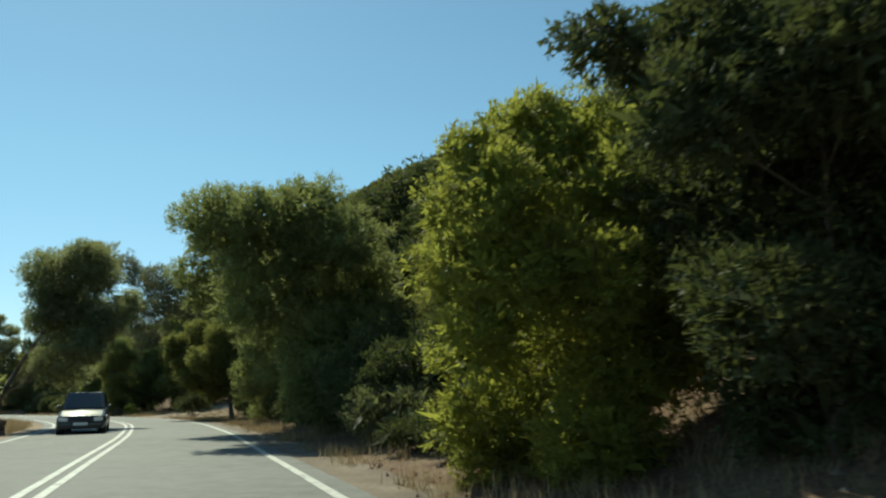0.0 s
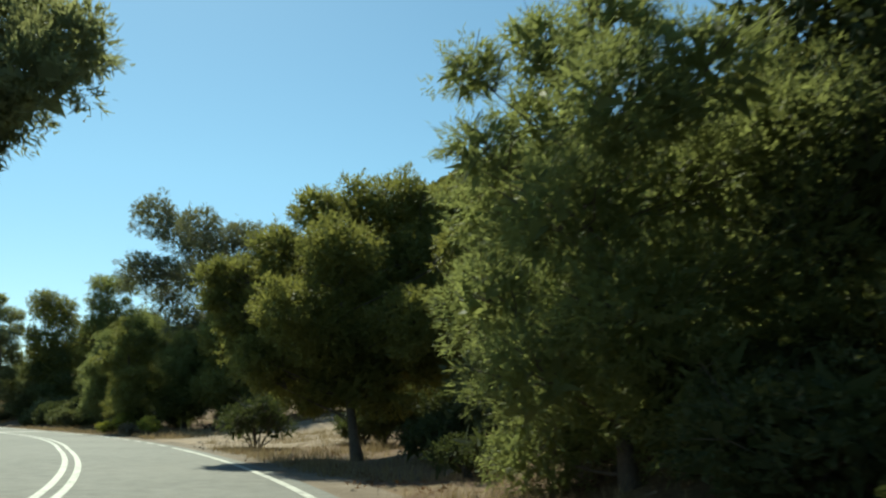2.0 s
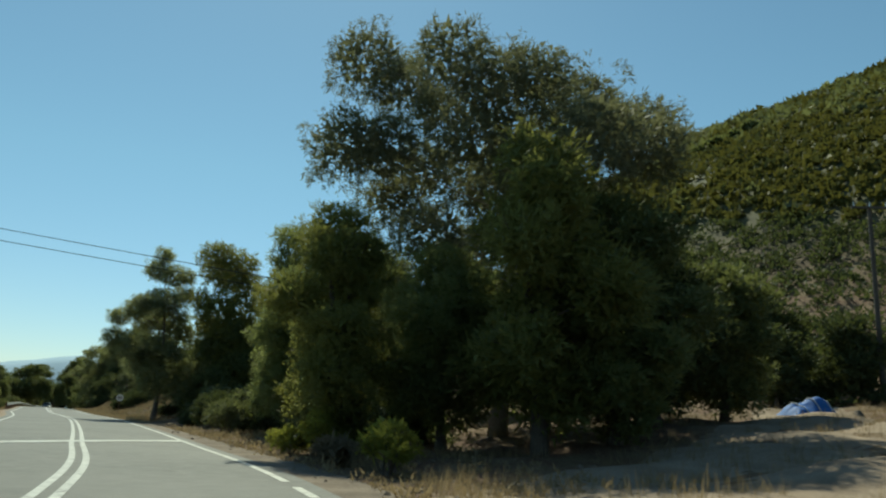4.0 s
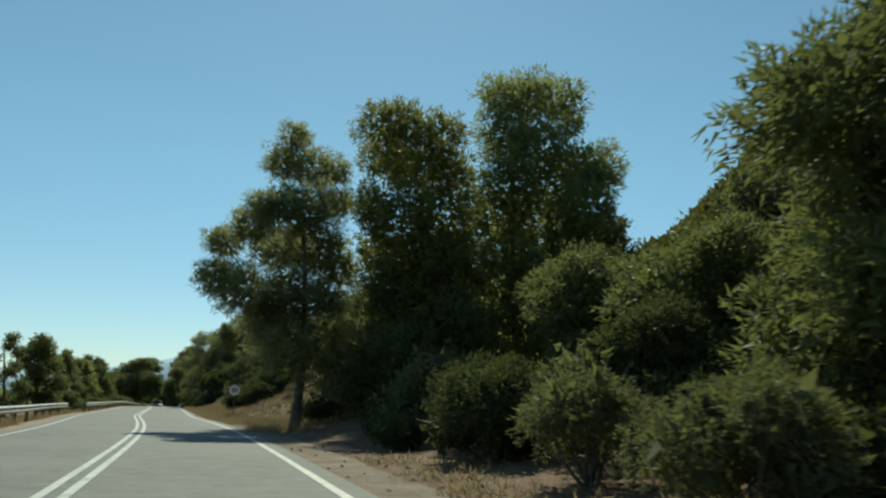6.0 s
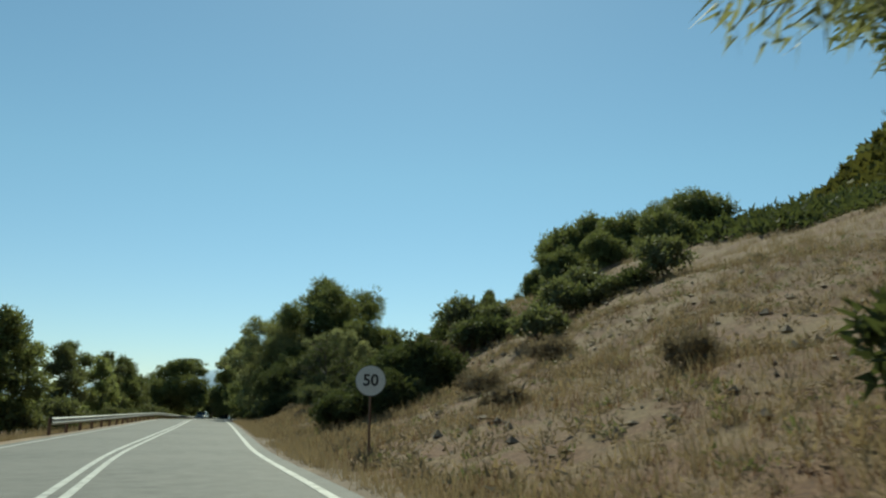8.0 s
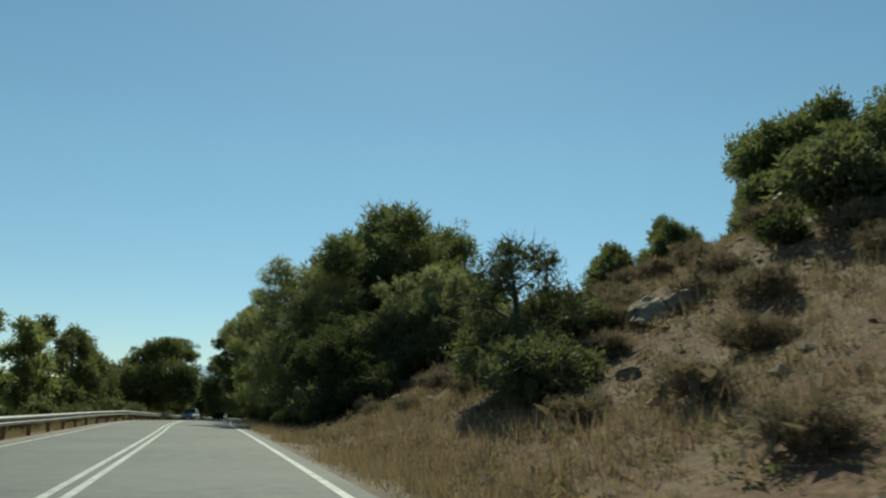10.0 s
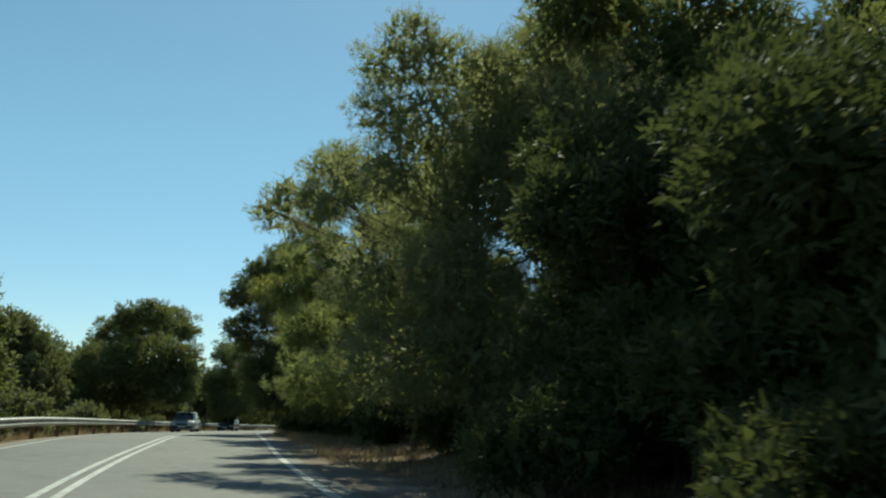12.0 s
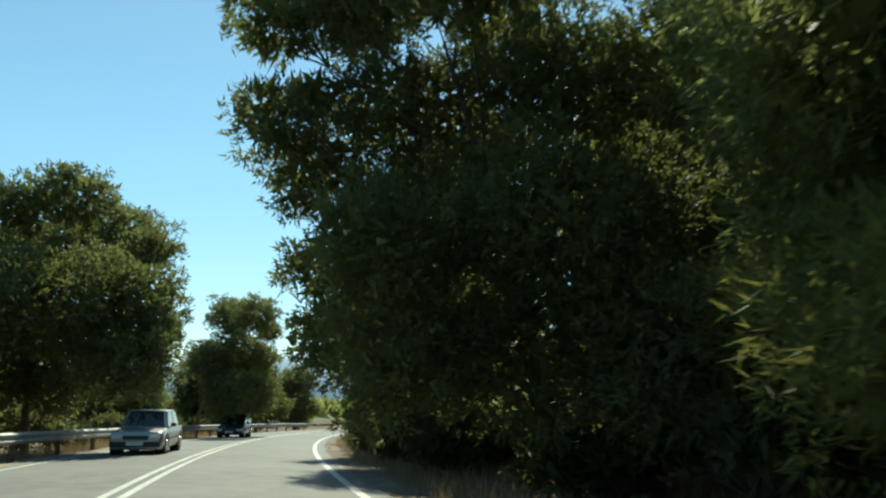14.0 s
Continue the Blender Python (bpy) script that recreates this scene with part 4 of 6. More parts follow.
tree("pine_tree", "pine with thin branches reaching over the road", 215.6, 5.0, 9.6, 0, 0, mat=M_PINE, seed=25, leaf=0.07, dense=4.6, per=10, width=0.15, inner=0.75, foot=(216.5, 6), thick=0.6,
     lobes=[(1.9, -1, 3.8, 1.07), (2.4, -0.8, 5.9, 1.17), (3, 0.9, 4.7, 1.41), (2.5, 0.3, 2.5, 1.25), (1.5, 0.8, 8.7, 1.11), (2.9, 1.9, 8, 1.39), (-2.3, -1, 7.3, 0.66), (-1.5, -0.8, 8.9, 0.65), (-0.3, -0.2, 8.1, 0.87), (0.9, -2.2, 5.9, 0.73), (-3.4, -0.3, 5.9, 0.6), (-1.0, -2.0, 5.8, 0.59), (-1.8, 0.4, 8.2, 0.82), (0.1, 2.8, 8.2, 1.28), (0.7, 1, 5.5, 1.14), (-2.7, -0.9, 3.4, 0.56), (-2.4, -0.7, 3.7, 0.9), (0.3, -1.0, 3.8, 0.95), (-3.1, 0.2, 2.2, 0.97), (-1.1, -0.7, 2.1, 1.08), (-0.5, 2.3, 3.3, 1.39)])
tree("pine_tree", "tall feathery roadside pine", 227.1, 5.9, 12.9, 0, 0, mat=M_PINE_LIGHT, seed=26, leaf=0.08, dense=5.4, per=10, width=0.17, inner=0.5,
     lobes=[(-2.6, -0.8, 11, 0.78), (-1.4, -0.8, 10.3, 0.94), (-1.3, 1.7, 11.9, 1.27), (0.6, 0.8, 11.2, 1.37), (2.3, -0.6, 9.7, 0.88), (-3.5, -0.4, 9.5, 0.91), (-2, -0.9, 8.8, 1.05), (0.4, -2.9, 7.6, 1.12), (-0.1, 1.9, 9.7, 1.66), (1.5, 1.8, 9, 1.21), (-1.8, -3.1, 6.1, 1.01), (-3.9, -2.1, 6.5, 0.76), (-1.5, -1.4, 6.7, 1.46), (-1.1, 1.3, 7.2, 2.06), (1.3, -0.5, 6.4, 1.62), (-1.5, -2.3, 4.7, 1.4), (-0.7, -0.4, 4.5, 2.07), (0.3, 2.5, 4.9, 2.34), (-0.6, -2.8, 2.9, 1.33), (0.6, -2.1, 2.4, 1.83), (1.3, 1, 2.7, 2.14), (-2.8, 1, 1.7, 1.27), (2.3, 0.8, 6.8, 1.52)])
tree("pine_tree", "large pine whose branches hang over the lane", 236.9, 3.3, 10.8, 0, 0, mat=M_PINE_SHADED, seed=27, leaf=0.08, dense=5.4, per=10, width=0.34, inner=0.9, foot=(238, 5.4),
     lobes=[(-2.7, -1.7, 7.2, 0.75), (-2.2, -1.5, 7.9, 0.85), (-1.4, -1.9, 7.4, 0.9), (-1.5, 0.5, 9.7, 1.2), (-2.4, -0.3, 9.1, 0.9), (0.1, -0.5, 9.8, 1.2), (-2.6, -1.7, 5.6, 0.76), (-2.7, -0.8, 6.3, 0.56), (-2.5, 0.9, 8.9, 1.19), (0.6, -1.4, 8.7, 0.99), (2, -1.7, 8.2, 0.84), (-2.6, 0.7, 8.3, 0.95), (1.1, -2.4, 6.8, 1.11), (-0.1, 2.1, 8.4, 1.41), (2.6, -0.2, 8, 0.89), (-2.7, -0.4, 5.1, 1.03), (-1.9, 0.4, 6.4, 1.38), (-0.9, 1.8, 6.6, 1.66), (1.3, 1, 6.5, 1.52), (-2.8, -0.1, 3.5, 0.7), (-0.5, -2.1, 3.4, 0.99), (-1, 0.4, 4.1, 1.79), (1.4, -0.2, 3.9, 1.84), (2, 2.4, 4.5, 1.82), (-2.3, -0.2, 2.3, 0.91), (-0.6, -0.6, 2.1, 1.49), (0.7, 0.6, 2, 1.73), (3.1, 0.3, 6.2, 1.4), (3, 0.1, 2.1, 1.59)])
tree("pine_tree", "large layered pine behind the guard rail", 255.9, -7.3, 9.7, 0, 0, mat=M_PINE_SHADED, seed=40, leaf=0.15, dense=3.6, per=8, inner=1.3, foot=(259, -9.5), width=0.4,
     lobes=[(1.2, -3.4, 7.6, 1.28), (2.8, -2.4, 8, 1.44), (-4.9, 0.3, 7.1, 1.59), (-3.8, 2.2, 7.4, 2.41), (-1.5, 3.2, 8, 2.09), (1.3, 2.4, 7.2, 1.09), (-1.2, -3.8, 4.5, 1.66), (1.5, -3.8, 4.5, 2.03), (1.7, -1.2, 4.7, 2.34), (2.9, 0.4, 4.8, 1.88), (-4.7, -2.2, 3.5, 1.54), (-4.3, -0.3, 2.6, 2.35), (-2, 1.4, 2.7, 2.57), (3.3, -0.1, 2.6, 1.85), (-1.6, -4.4, 1.9, 1.43), (2.9, 1.7, 3.7, 0.96)])
tree("pine_tree", "rounded pine at the outer side of the far bend", 277.8, -4.4, 8.5, 0, 0, mat=M_PINE_SHADED, seed=41, leaf=0.17, dense=3.4, per=8, inner=1.3, foot=(281, -7.5), width=0.4,
     lobes=[(-2.1, 1.4, 7.1, 1.78), (2.1, -0.5, 6.8, 1.67), (0.7, 2.5, 6, 0.95), (-0.6, 0.9, 4.5, 2.03), (-1.2, -1, 3.7, 2.01), (-0.2, 2.9, 4.2, 1.33), (0.6, -1.2, 1.6, 1.97), (0.9, 1, 1.7, 1.72)])

# trees further back
DARK = "dark round evergreen tree at the foot of the hill"
for i, (s, lat, h, r) in enumerate([(30, 17, 10, 2.6), (34, 20, 11, 2.7), (38, 17, 9.5, 2.6), (27, 21, 10, 2.6), (42, 22, 9, 2.6), (33, 14.5, 8, 2.8), (28, 14, 7.5, 2.6), (37, 24, 11, 2.6)]):
    tree("pine_tree", "dark slender pine on the rocky bank", s, lat, h, 0.5, r, "cone", 9, seed=30 + i, group="pines on the bank", **MID)
for i, (s, lat, h) in enumerate([(27.5, 15.4, 10.2), (27.9, 14.2, 9.6), (28.3, 13.0, 9.2), (28.6, 11.9, 8.6), (24.5, 16.2, 10.0)]):
    tree("cypress_tree", "dark slim conifer standing up from the rocky bank", s, lat, h, 0.4, 1.35, "cone", 9, seed=250 + i, group="conifers on the rocky bank", mat=M_DARK_LEAF, leaf=0.2, dense=2, per=6, width=0.35)
BACK = [(22.6, 8.6, 6.2, 2.1), (20.4, 10.8, 7.6, 2.4), (13, 12, 8, 3), (20, 13.5, 7, 2.8), (26, 11, 6.5, 2.6), (2, 12, 8, 3.2), (33, 9.5, 9.5, 3.4), (37, 8.5, 8, 3.0), (29, 9.5, 9, 2.8), (25.5, 9.2, 7.5, 2.5), (24, 8.5, 5.5, 2.4), (36, 11.5, 6, 2.6), (44, 12.5, 6.5, 2.8), (50, 13, 6, 2.6), (57, 14, 5.5, 2.4), (50, 20, 7, 2.8), (63, 24, 3.5, 2.4)]
BACK += [(58, 30, 4, 2.6), (70, 40, 7, 4), (80, 44, 7.5, 4.2), (90, 46, 8, 4.2), (98, 38, 7, 4), (66, 48, 8, 4.2), (62, 34, 4.5, 3), (72, 34, 4.5, 3.0), (57, 22, 3, 2.2), (106, 46, 8, 4.2), (74, 50, 8, 4.4), (85, 54, 8, 4.4), (52, 40, 5, 3.2)]
BACK += [(92, 33, 4.6, 2.4), (90, 36.5, 5, 2.6), (80.5, 30.5, 3.6, 2.0), (76, 31.5, 4.6, 2.5), (71, 27.5, 3.8, 2.2), (86, 19.5, 8.6, 3.0)]
for i, (s, lat, h, r) in enumerate(BACK):
    tree("broadleaf_tree", DARK, s, lat, h, 0.2, r, "round", 9, seed=50 + i, mat=M_DARK_LEAF, group="evergreens below the hill", leaf=0.13 if s < 42 and lat < 15 else 0.3, dense=0.9, per=6, width=0.45, inner=1.0, most=9000)
for i, (s, lat, h, r, m) in enumerate([(83.2, 5.0, 8.0, 2.5, M_PINE_LIGHT), (80, 10.0, 10.2, 3.1, M_PINE_LIGHT), (82, 14.6, 9, 3.3, M_PINE_SHADED), (91, 8.5, 8.5, 3.2, M_PINE), (96, 7.0, 8, 2.8, M_PINE), (89, 16, 9, 3.4, M_PINE_SHADED), (87, 24, 7.6, 3.0, M_PINE_SHADED), (88, 20.6, 9.0, 3.6, M_PINE_SHADED), (80, 12.5, 6, 2.4, M_PINE), (84, 9, 7, 3, M_PINE)]):
    tree("pine_tree", "dense dark pine beside the gravel turning", s, lat, h, 0.2, r, "round", 13, seed=70 + i, mat=m, group="pines by the turning", most=46000 if lat < 9.5 else 14000, leaf=0.07 if lat < 9.5 else 0.13, dense=2.5, per=7, width=0.3, inner=0.9)
for i, (s, lat, h, r) in enumerate([(113.5, 11.0, 5.4, 2.6), (108, 11, 5.2, 2.6), (124, 9.5, 8.0, 3.0), (131, 8.5, 6.5, 2.6), (101, 9, 8, 2.8)]):
    tree("pine_tree", "dark pine among the roadside row", s, lat, h, 0.2, r, "round", 12, seed=80 + i, mat=M_PINE_SHADED, group="tall roadside pines", most=24000, leaf=0.08, dense=5 if s > 123 else 3, per=7, width=0.3)
for i, (s, lat, h, r) in enumerate([(108, 17, 9, 3.4), (116, 20, 9, 3.6), (124, 18, 8, 3.2), (100, 20, 9, 3.6), (132, 16, 6, 3)]):
    tree("broadleaf_tree", "dark evergreen behind the roadside pines", s, lat, h, 0.2, r, "round", 9, seed=95 + i, mat=M_OLIVE, group="evergreens below the hill", leaf=0.3, dense=0.9, per=6, width=0.5, inner=1.0)
for i, (s, lat, h, r) in enumerate([(56, -12, 8, 3.6), (66, -12, 7.5, 3.6), (50, -15, 8, 3.8), (38, -14, 7.5, 3.4), (76, -13, 6, 3)]):
    tree("pine_tree", "dark pine on the inside of the bend", s, lat, h, 0.4, r, "round", 11, seed=110 + i, group="pines inside the bend", **MID)
tree("thorny_tree", "small half-bare thorny tree on the dry bank", 178.0, 7.8, 4.0, 0.5, 2.2, "loose", 18, seed=20, mat=M_DARK_LEAF, leaf=0.055, dense=6, per=5, width=0.5, inner=0.16, bare=14, thick=1.4, group="", most=16000)
for i, (s, lat, h, r) in enumerate([(200, 36.5, 8.6, 4.3), (190, 38, 5.2, 3.9), (193, 44, 5.8, 4.2), (184, 42, 4.6, 3.9), (205, 42, 5.6, 3.4), (196.5, 38, 7.0, 4.1), (207, 33, 5.5, 2.6), (212, 34, 5.5, 2.8), (186, 29, 3.4, 2.4), (191, 32, 3.6, 2.5), (182, 31, 3.2, 2.4), (195, 31, 3.4, 2.3), (178, 34, 3.4, 2.6)]):
    tree("pine_tree", "round dark pine on top of the slope", s, lat, h, 0.1, r, "round", 11, seed=120 + i, group="pines on the slope", mat=M_PINE_SHADED, leaf=0.16, dense=2, per=7, width=0.34, inner=1.1, most=12000)
for i in range(20):
    tree("cypress_tree", "small dark pointed conifer along the hill's edge", 198 + i * 2.9, 27 + (i * 7 % 9) * 1.1, 3.1 + (i * 5 % 4) * 0.8, 0.0, 1.8, "cone", 13, seed=140 + i, group="conifers on the slope", mat=M_PINE_SHADED, leaf=0.16, dense=2, per=6, width=0.34, inner=1.1, most=7000)
for i, (s, lat, h, r, shape) in enumerate([(201.5, 9.5, 5, 2.4, "round"), (219, 9.0, 6.2, 2.6, "loose"), (222, 7.4, 5.0, 2.2, "loose"), (232, 6.8, 8.5, 3.2, "round"), (246, 4.9, 9.6, 3.5, "round"), (242, 10, 11, 4.2, "round"), (237, 11.5, 12, 4.4, "round"), (252, 4.9, 8.6, 3.4, "round"), (231, 11.5, 8.6, 3.4, "round"), (224, 10, 7.4, 3.2, "round"), (260, 6.2, 8, 3.2, "round"), (267, 6.4, 7.5, 3.2, "round")]):
    tree("pine_tree", "roadside pine with long drooping branches" if shape != "round" else "dense dark roadside pine", s, lat, h, 0.3, r, shape, 14, seed=160 + i,
         mat=M_PINE_SHADED if s > 240 else M_PINE, group="roadside wood", most=46000 if lat < 8 and s < 250 else 18000, leaf=0.09, dense=4, per=8, width=0.2 if lat < 8 else 0.3, inner=0.8)
for i in range(11):
    tree("pine_tree", "dark pine deeper in the wood", 206 + i * 5.2, 14 + (i * 5 % 7), 6.8 + (i * 3 % 3), 0.2, 3.6, "round", 11, seed=180 + i, group="deeper wood", mat=M_PINE_SHADED, **MID)
LEFT = [(150, -13, 6.2, 2.6), (158, -15, 6.2, 2.6), (172, -13.5, 5.6, 2.6), (180, -12, 6.2, 2.8), (187, -13, 5.6, 2.6), (197, -11.5, 5.2, 2.0), (206, -12.5, 6, 2.6), (214, -11, 5.2, 2.1),
        (222, -12, 6.0, 2.4), (230, -11, 6.4, 2.4), (238, -13, 5.5, 2.6), (247, -13, 6, 3)]
for i, (s, lat, h, r) in enumerate(LEFT):
    tree("broadleaf_tree" if i % 3 else "pine_tree", "green tree on the lower side behind the guard rail", s, lat, h + 2.8, 0.2, r, "round" if i % 2 else "loose", 11, seed=200 + i,
         mat=(M_PINE_SHADED, M_PINE, M_OLIVE)[i % 3], group="trees behind the rail", **MID)
for i, (s, lat, h, r) in enumerate([(292, -9.5, 8, 3.6), (284, -14, 8, 3.8), (300, -9, 8, 3.6), (268, -15, 9, 4), (310, -10, 8, 3.6), (256, -15, 8, 3.8), (322, -9, 8, 3.6)]):
    tree("pine_tree", "dark pine on the outside of the far bend", s, lat, h, 0.3, r, "round", 13, seed=220 + i, group="pines at the far bend", mat=M_PINE_SHADED, **MID)

for i in range(17):
    tree("cypress_tree", "small dark pointed conifer along the hill's edge", 197 + i * 1.3, 22 + (i * 4 % 7) * 1.2, 2.7 + (i * 5 % 4) * 0.7, 0.0, 1.9, "cone", 13, seed=240 + i, group="conifers on the slope", mat=M_PINE_SHADED, leaf=0.16, dense=2, per=6, width=0.34, inner=1.1, most=7000)

# shrubs
for i, (s, lat, h, r) in enumerate([(56.5, 8.2, 2.6, 1.8), (58.5, 10.5, 2.8, 2.0), (55.0, 10.4, 3.0, 2.0), (61.5, 12.5, 2.2, 1.8), (59.5, 8.6, 1.5, 1.4), (64, 17, 2.6, 2.2)]):
    shrub("shrub", "bushy green shrub beside the dirt track", s, lat, h, r, M_DARK_LEAF, 0.08, 6.5, 6, 9, 380 + i)
shrub("shrub", "dark twiggy shrub with fine leaves beside the turning", 60.2, 4.7, 2.2, 1.6, M_DARK_LEAF, 0.055, 10, 6, 10, 1, bare=7, inner=0.3, most=24000)
for i, (s, lat, h, r, m) in enumerate([(77, 4.4, 1.3, 0.8, M_SHRUB), (79.5, 4.0, 0.8, 0.7, M_DRY_SHRUB), (82.5, 4.6, 1.5, 0.9, M_SHRUB), (84.5, 4.2, 0.9, 0.8, M_SHRUB), (100, 5.2, 1.8, 1.3, M_SHRUB), (104, 5.6, 2.0, 1.4, M_SHRUB)]):
    shrub("shrub", "low leafy green shrub on the road's verge" if m == M_SHRUB else "dry low shrub on the road's verge", s, lat, h, r, M_OLIVE if s > 95 else m, 0.05, seed=20 + i, most=16000)
for i, (s, lat, h, r) in enumerate([(108.5, 6.0, 2.4, 1.7), (111.5, 7.0, 2.3, 1.6), (106.5, 8.5, 3.2, 1.8), (113.5, 5.2, 1.0, 0.9)]):
    shrub("shrub", "leafy green shrub with thin shoots in front of the pines", s, lat, h, r, M_DARK_LEAF, 0.055, 10, 6, 11, 40 + i, bare=3, most=15000)
for i, (s, lat, h, r) in enumerate([(177.6, 7.4, 2.0, 1.9), (175.2, 6.9, 1.6, 1.6), (179.2, 9.4, 1.8, 1.6)]):
    shrub("shrub", "dense dark shrub below the thorny tree", s, lat, h, r, M_OLIVE, 0.09, 6, 6, 9, 360 + i)
for i, (s, lat, h, r) in enumerate([(160.6, 8.7, 2.7, 2.2), (158.4, 7.5, 2.4, 2.0), (162.6, 10.6, 2.4, 2.0), (157, 8.8, 2.6, 2.2), (155.2, 7.0, 1.9, 1.7), (157.6, 5.9, 1.5, 1.4), (160, 6.0, 1.3, 1.2)]):
    shrub("shrub", "tall dense dark shrub with small leaves on the bank", s, lat, h, r, M_DARK_LEAF, 0.055, 7, 6, 13, 50 + i, inner=0.9, most=15000)
CUSHIONS = [(183.5, 9.0, 0.9, 0.9), (186, 8.2, 0.9, 1.0), (185.5, 11, 1.0, 1.1), (181.5, 12.6, 0.9, 1.0), (178, 14, 1.0, 1.2), (174.5, 16, 1.1, 1.3), (172.5, 14.6, 0.9, 1.2), (188.5, 8.6, 1.0, 1.0), (190, 9.6, 1.0, 1.1), (176, 9.4, 0.8, 0.9)]
CUSHIONS += [(170, 7.4, 0.8, 0.9), (167, 9.5, 0.9, 1.0), (187, 13.5, 0.9, 1.1), (184, 16, 1.0, 1.2), (191, 12.5, 1.0, 1.2), (180, 7.0, 0.7, 0.8), (194.5, 9.5, 1.1, 1.2), (193, 7.0, 0.9, 0.9), (165.5, 8.2, 0.9, 1.0), (168.5, 11.5, 1.0, 1.2), (171.5, 9.8, 0.9, 1.1), (173.5, 11.8, 0.9, 1.1)]
CUSHIONS += [(164.5, 12.5, 0.9, 1.1), (169, 14.5, 1.1, 1.4), (176.5, 12.2, 0.9, 1.1), (166.5, 6.2, 0.7, 0.8), (172, 6.4, 0.6, 0.8), (181, 15.5, 1.0, 1.2), (150, 9, 0.9, 1.1), (145, 8, 0.8, 1.0), (152, 12.5, 1.0, 1.2), (140, 10, 0.9, 1.1)]
CUSHIONS += [(178.5, 10.8, 0.9, 1.1), (183, 13.8, 0.9, 1.2), (188, 11, 0.9, 1.1), (189.5, 15, 1.0, 1.3), (186.5, 17.5, 1.1, 1.4), (191.5, 18, 1.1, 1.4), (180, 17.8, 1.0, 1.3), (192.5, 14.8, 0.9, 1.2), (174.8, 7.6, 0.7, 0.9), (183.8, 6.4, 0.6, 0.8), (188, 6.2, 0.6, 0.8), (176.5, 18.5, 1.1, 1.4), (194, 21, 1.1, 1.4), (188.5, 21, 1.1, 1.4), (182.5, 20.5, 1.1, 1.4)]
for i, (s, lat, h, r) in enumerate(CUSHIONS):
    shrub("cushion_shrub", "dry brown cushion shrub on the grassy slope", s, lat, h * 0.85, r * 0.8, M_DRY_SHRUB, 0.1, 7, 5, 6, 60 + i, group="cushion shrubs", width=0.16, inner=0.6, most=5000)

for i, (s, lat, h) in enumerate([(10.6, 4.5, 0.7), (12.4, 4.7, 0.85), (14.4, 4.5, 0.9), (16.6, 4.9, 1.5), (18.6, 5.2, 2.0), (20.4, 5.7, 2.3), (22.0, 5.8, 2.2), (17.4, 6.2, 2.2), (19.4, 6.8, 2.6), (24.6, 5.8, 1.4), (34.5, 5.2, 1.3), (37, 5.6, 1.5), (27.2, 5.2, 1.4), (29, 5.6, 1.8), (31, 5.2, 1.5), (32.6, 6.0, 1.9), (39, 6.6, 1.6), (25.8, 6.4, 1.7), (42, 6.2, 1.5), (44.5, 5.2, 0.9), (47.5, 5.8, 1.2)]):
    shrub("shrub", "low dark green brush beside the road", s, lat, h, h * 1.05, M_DARK_LEAF if i % 3 else M_OLIVE, 0.055, 8, 6, 7, 400 + i, most=11000)

for i, (s, lat, h, r) in enumerate([(15.6, 8.0, 2.4, 1.7), (13.4, 7.6, 2.8, 1.8), (17.4, 8.7, 2.2, 1.6), (12.0, 6.5, 2.3, 1.4), (14.4, 9.4, 2.6, 1.8)]):
    shrub("shrub", "dark fine-leaved shrub growing over the rocky bank", s, lat, h, r, M_DARK_LEAF, 0.055, 7, 6, 11, 450 + i, inner=0.9, most=16000)
for i, (s, lat, h, r) in enumerate([(194.6, 7.4, 2.2, 1.7), (195.6, 5.4, 1.6, 1.4), (198.4, 4.6, 1.5, 1.3), (203, 4.5, 1.7, 1.4), (243, 4.6, 1.6, 1.4), (246.5, 4.5, 1.8, 1.4), (249.6, 4.3, 1.6, 1.3), (252.6, 4.4, 1.8, 1.4), (256, 4.3, 1.7, 1.4), (260, 4.4, 1.8, 1.4)]):
    shrub("shrub", "dense dark shrub at the foot of the wood", s, lat, h, r, M_DARK_LEAF, 0.07, 6, 6, 8, 430 + i)
for i, (s, lat, h, r) in enumerate([(196.8, 6.6, 4.4, 2.2), (197.6, 9.0, 5.0, 2.4), (199.6, 5.9, 4.6, 2.2), (201.4, 7.4, 6.0, 2.6), (196.4, 11.4, 4.4, 2.2), (203.6, 6.0, 5.6, 2.4), (205.5, 8.6, 7.0, 2.8)]):
    tree("broadleaf_tree", "dark evergreen tree in the thicket beside the slope", s, lat, h, 0.1, r, "round", 10, seed=260 + i, mat=M_OLIVE if i % 3 == 1 else M_DARK_LEAF, group="thicket", leaf=0.1, dense=3, per=6, width=0.4, most=16000)

# undergrowth: four bushes, repeated
PROTO = [shrub("undergrowth_bush", "dark leafy undergrowth below the trees", 24 + 3 * i, 8.2, h, r, M_DARK_LEAF if i % 2 else M_OLIVE, 0.15, 1.7, 4, 7, 300 + i, group="undergrowth", inner=0.7, most=1300)
         for i, (h, r) in enumerate([(2.0, 1.7), (1.5, 1.6), (2.6, 1.9), (1.2, 1.3)])]
PLANTS = [(s, (9.4 if s < 24 else 6.8) + (i * 37 % 30) / 10) for i, s in enumerate(np.arange(0, 50, 2.6))]
PLANTS += [(s, 5.6 + (i * 37 % 50) / 10) for i, s in enumerate(np.arange(84, 133, 2.3))]
PLANTS += [(s, 5.2 + (i * 37 % 50) / 10) for i, s in enumerate(np.arange(197, 275, 2.1))]
PLANTS += [(158 + (i * 13 % 20), 14.5 + (i * 7 % 10)) for i in range(15)]
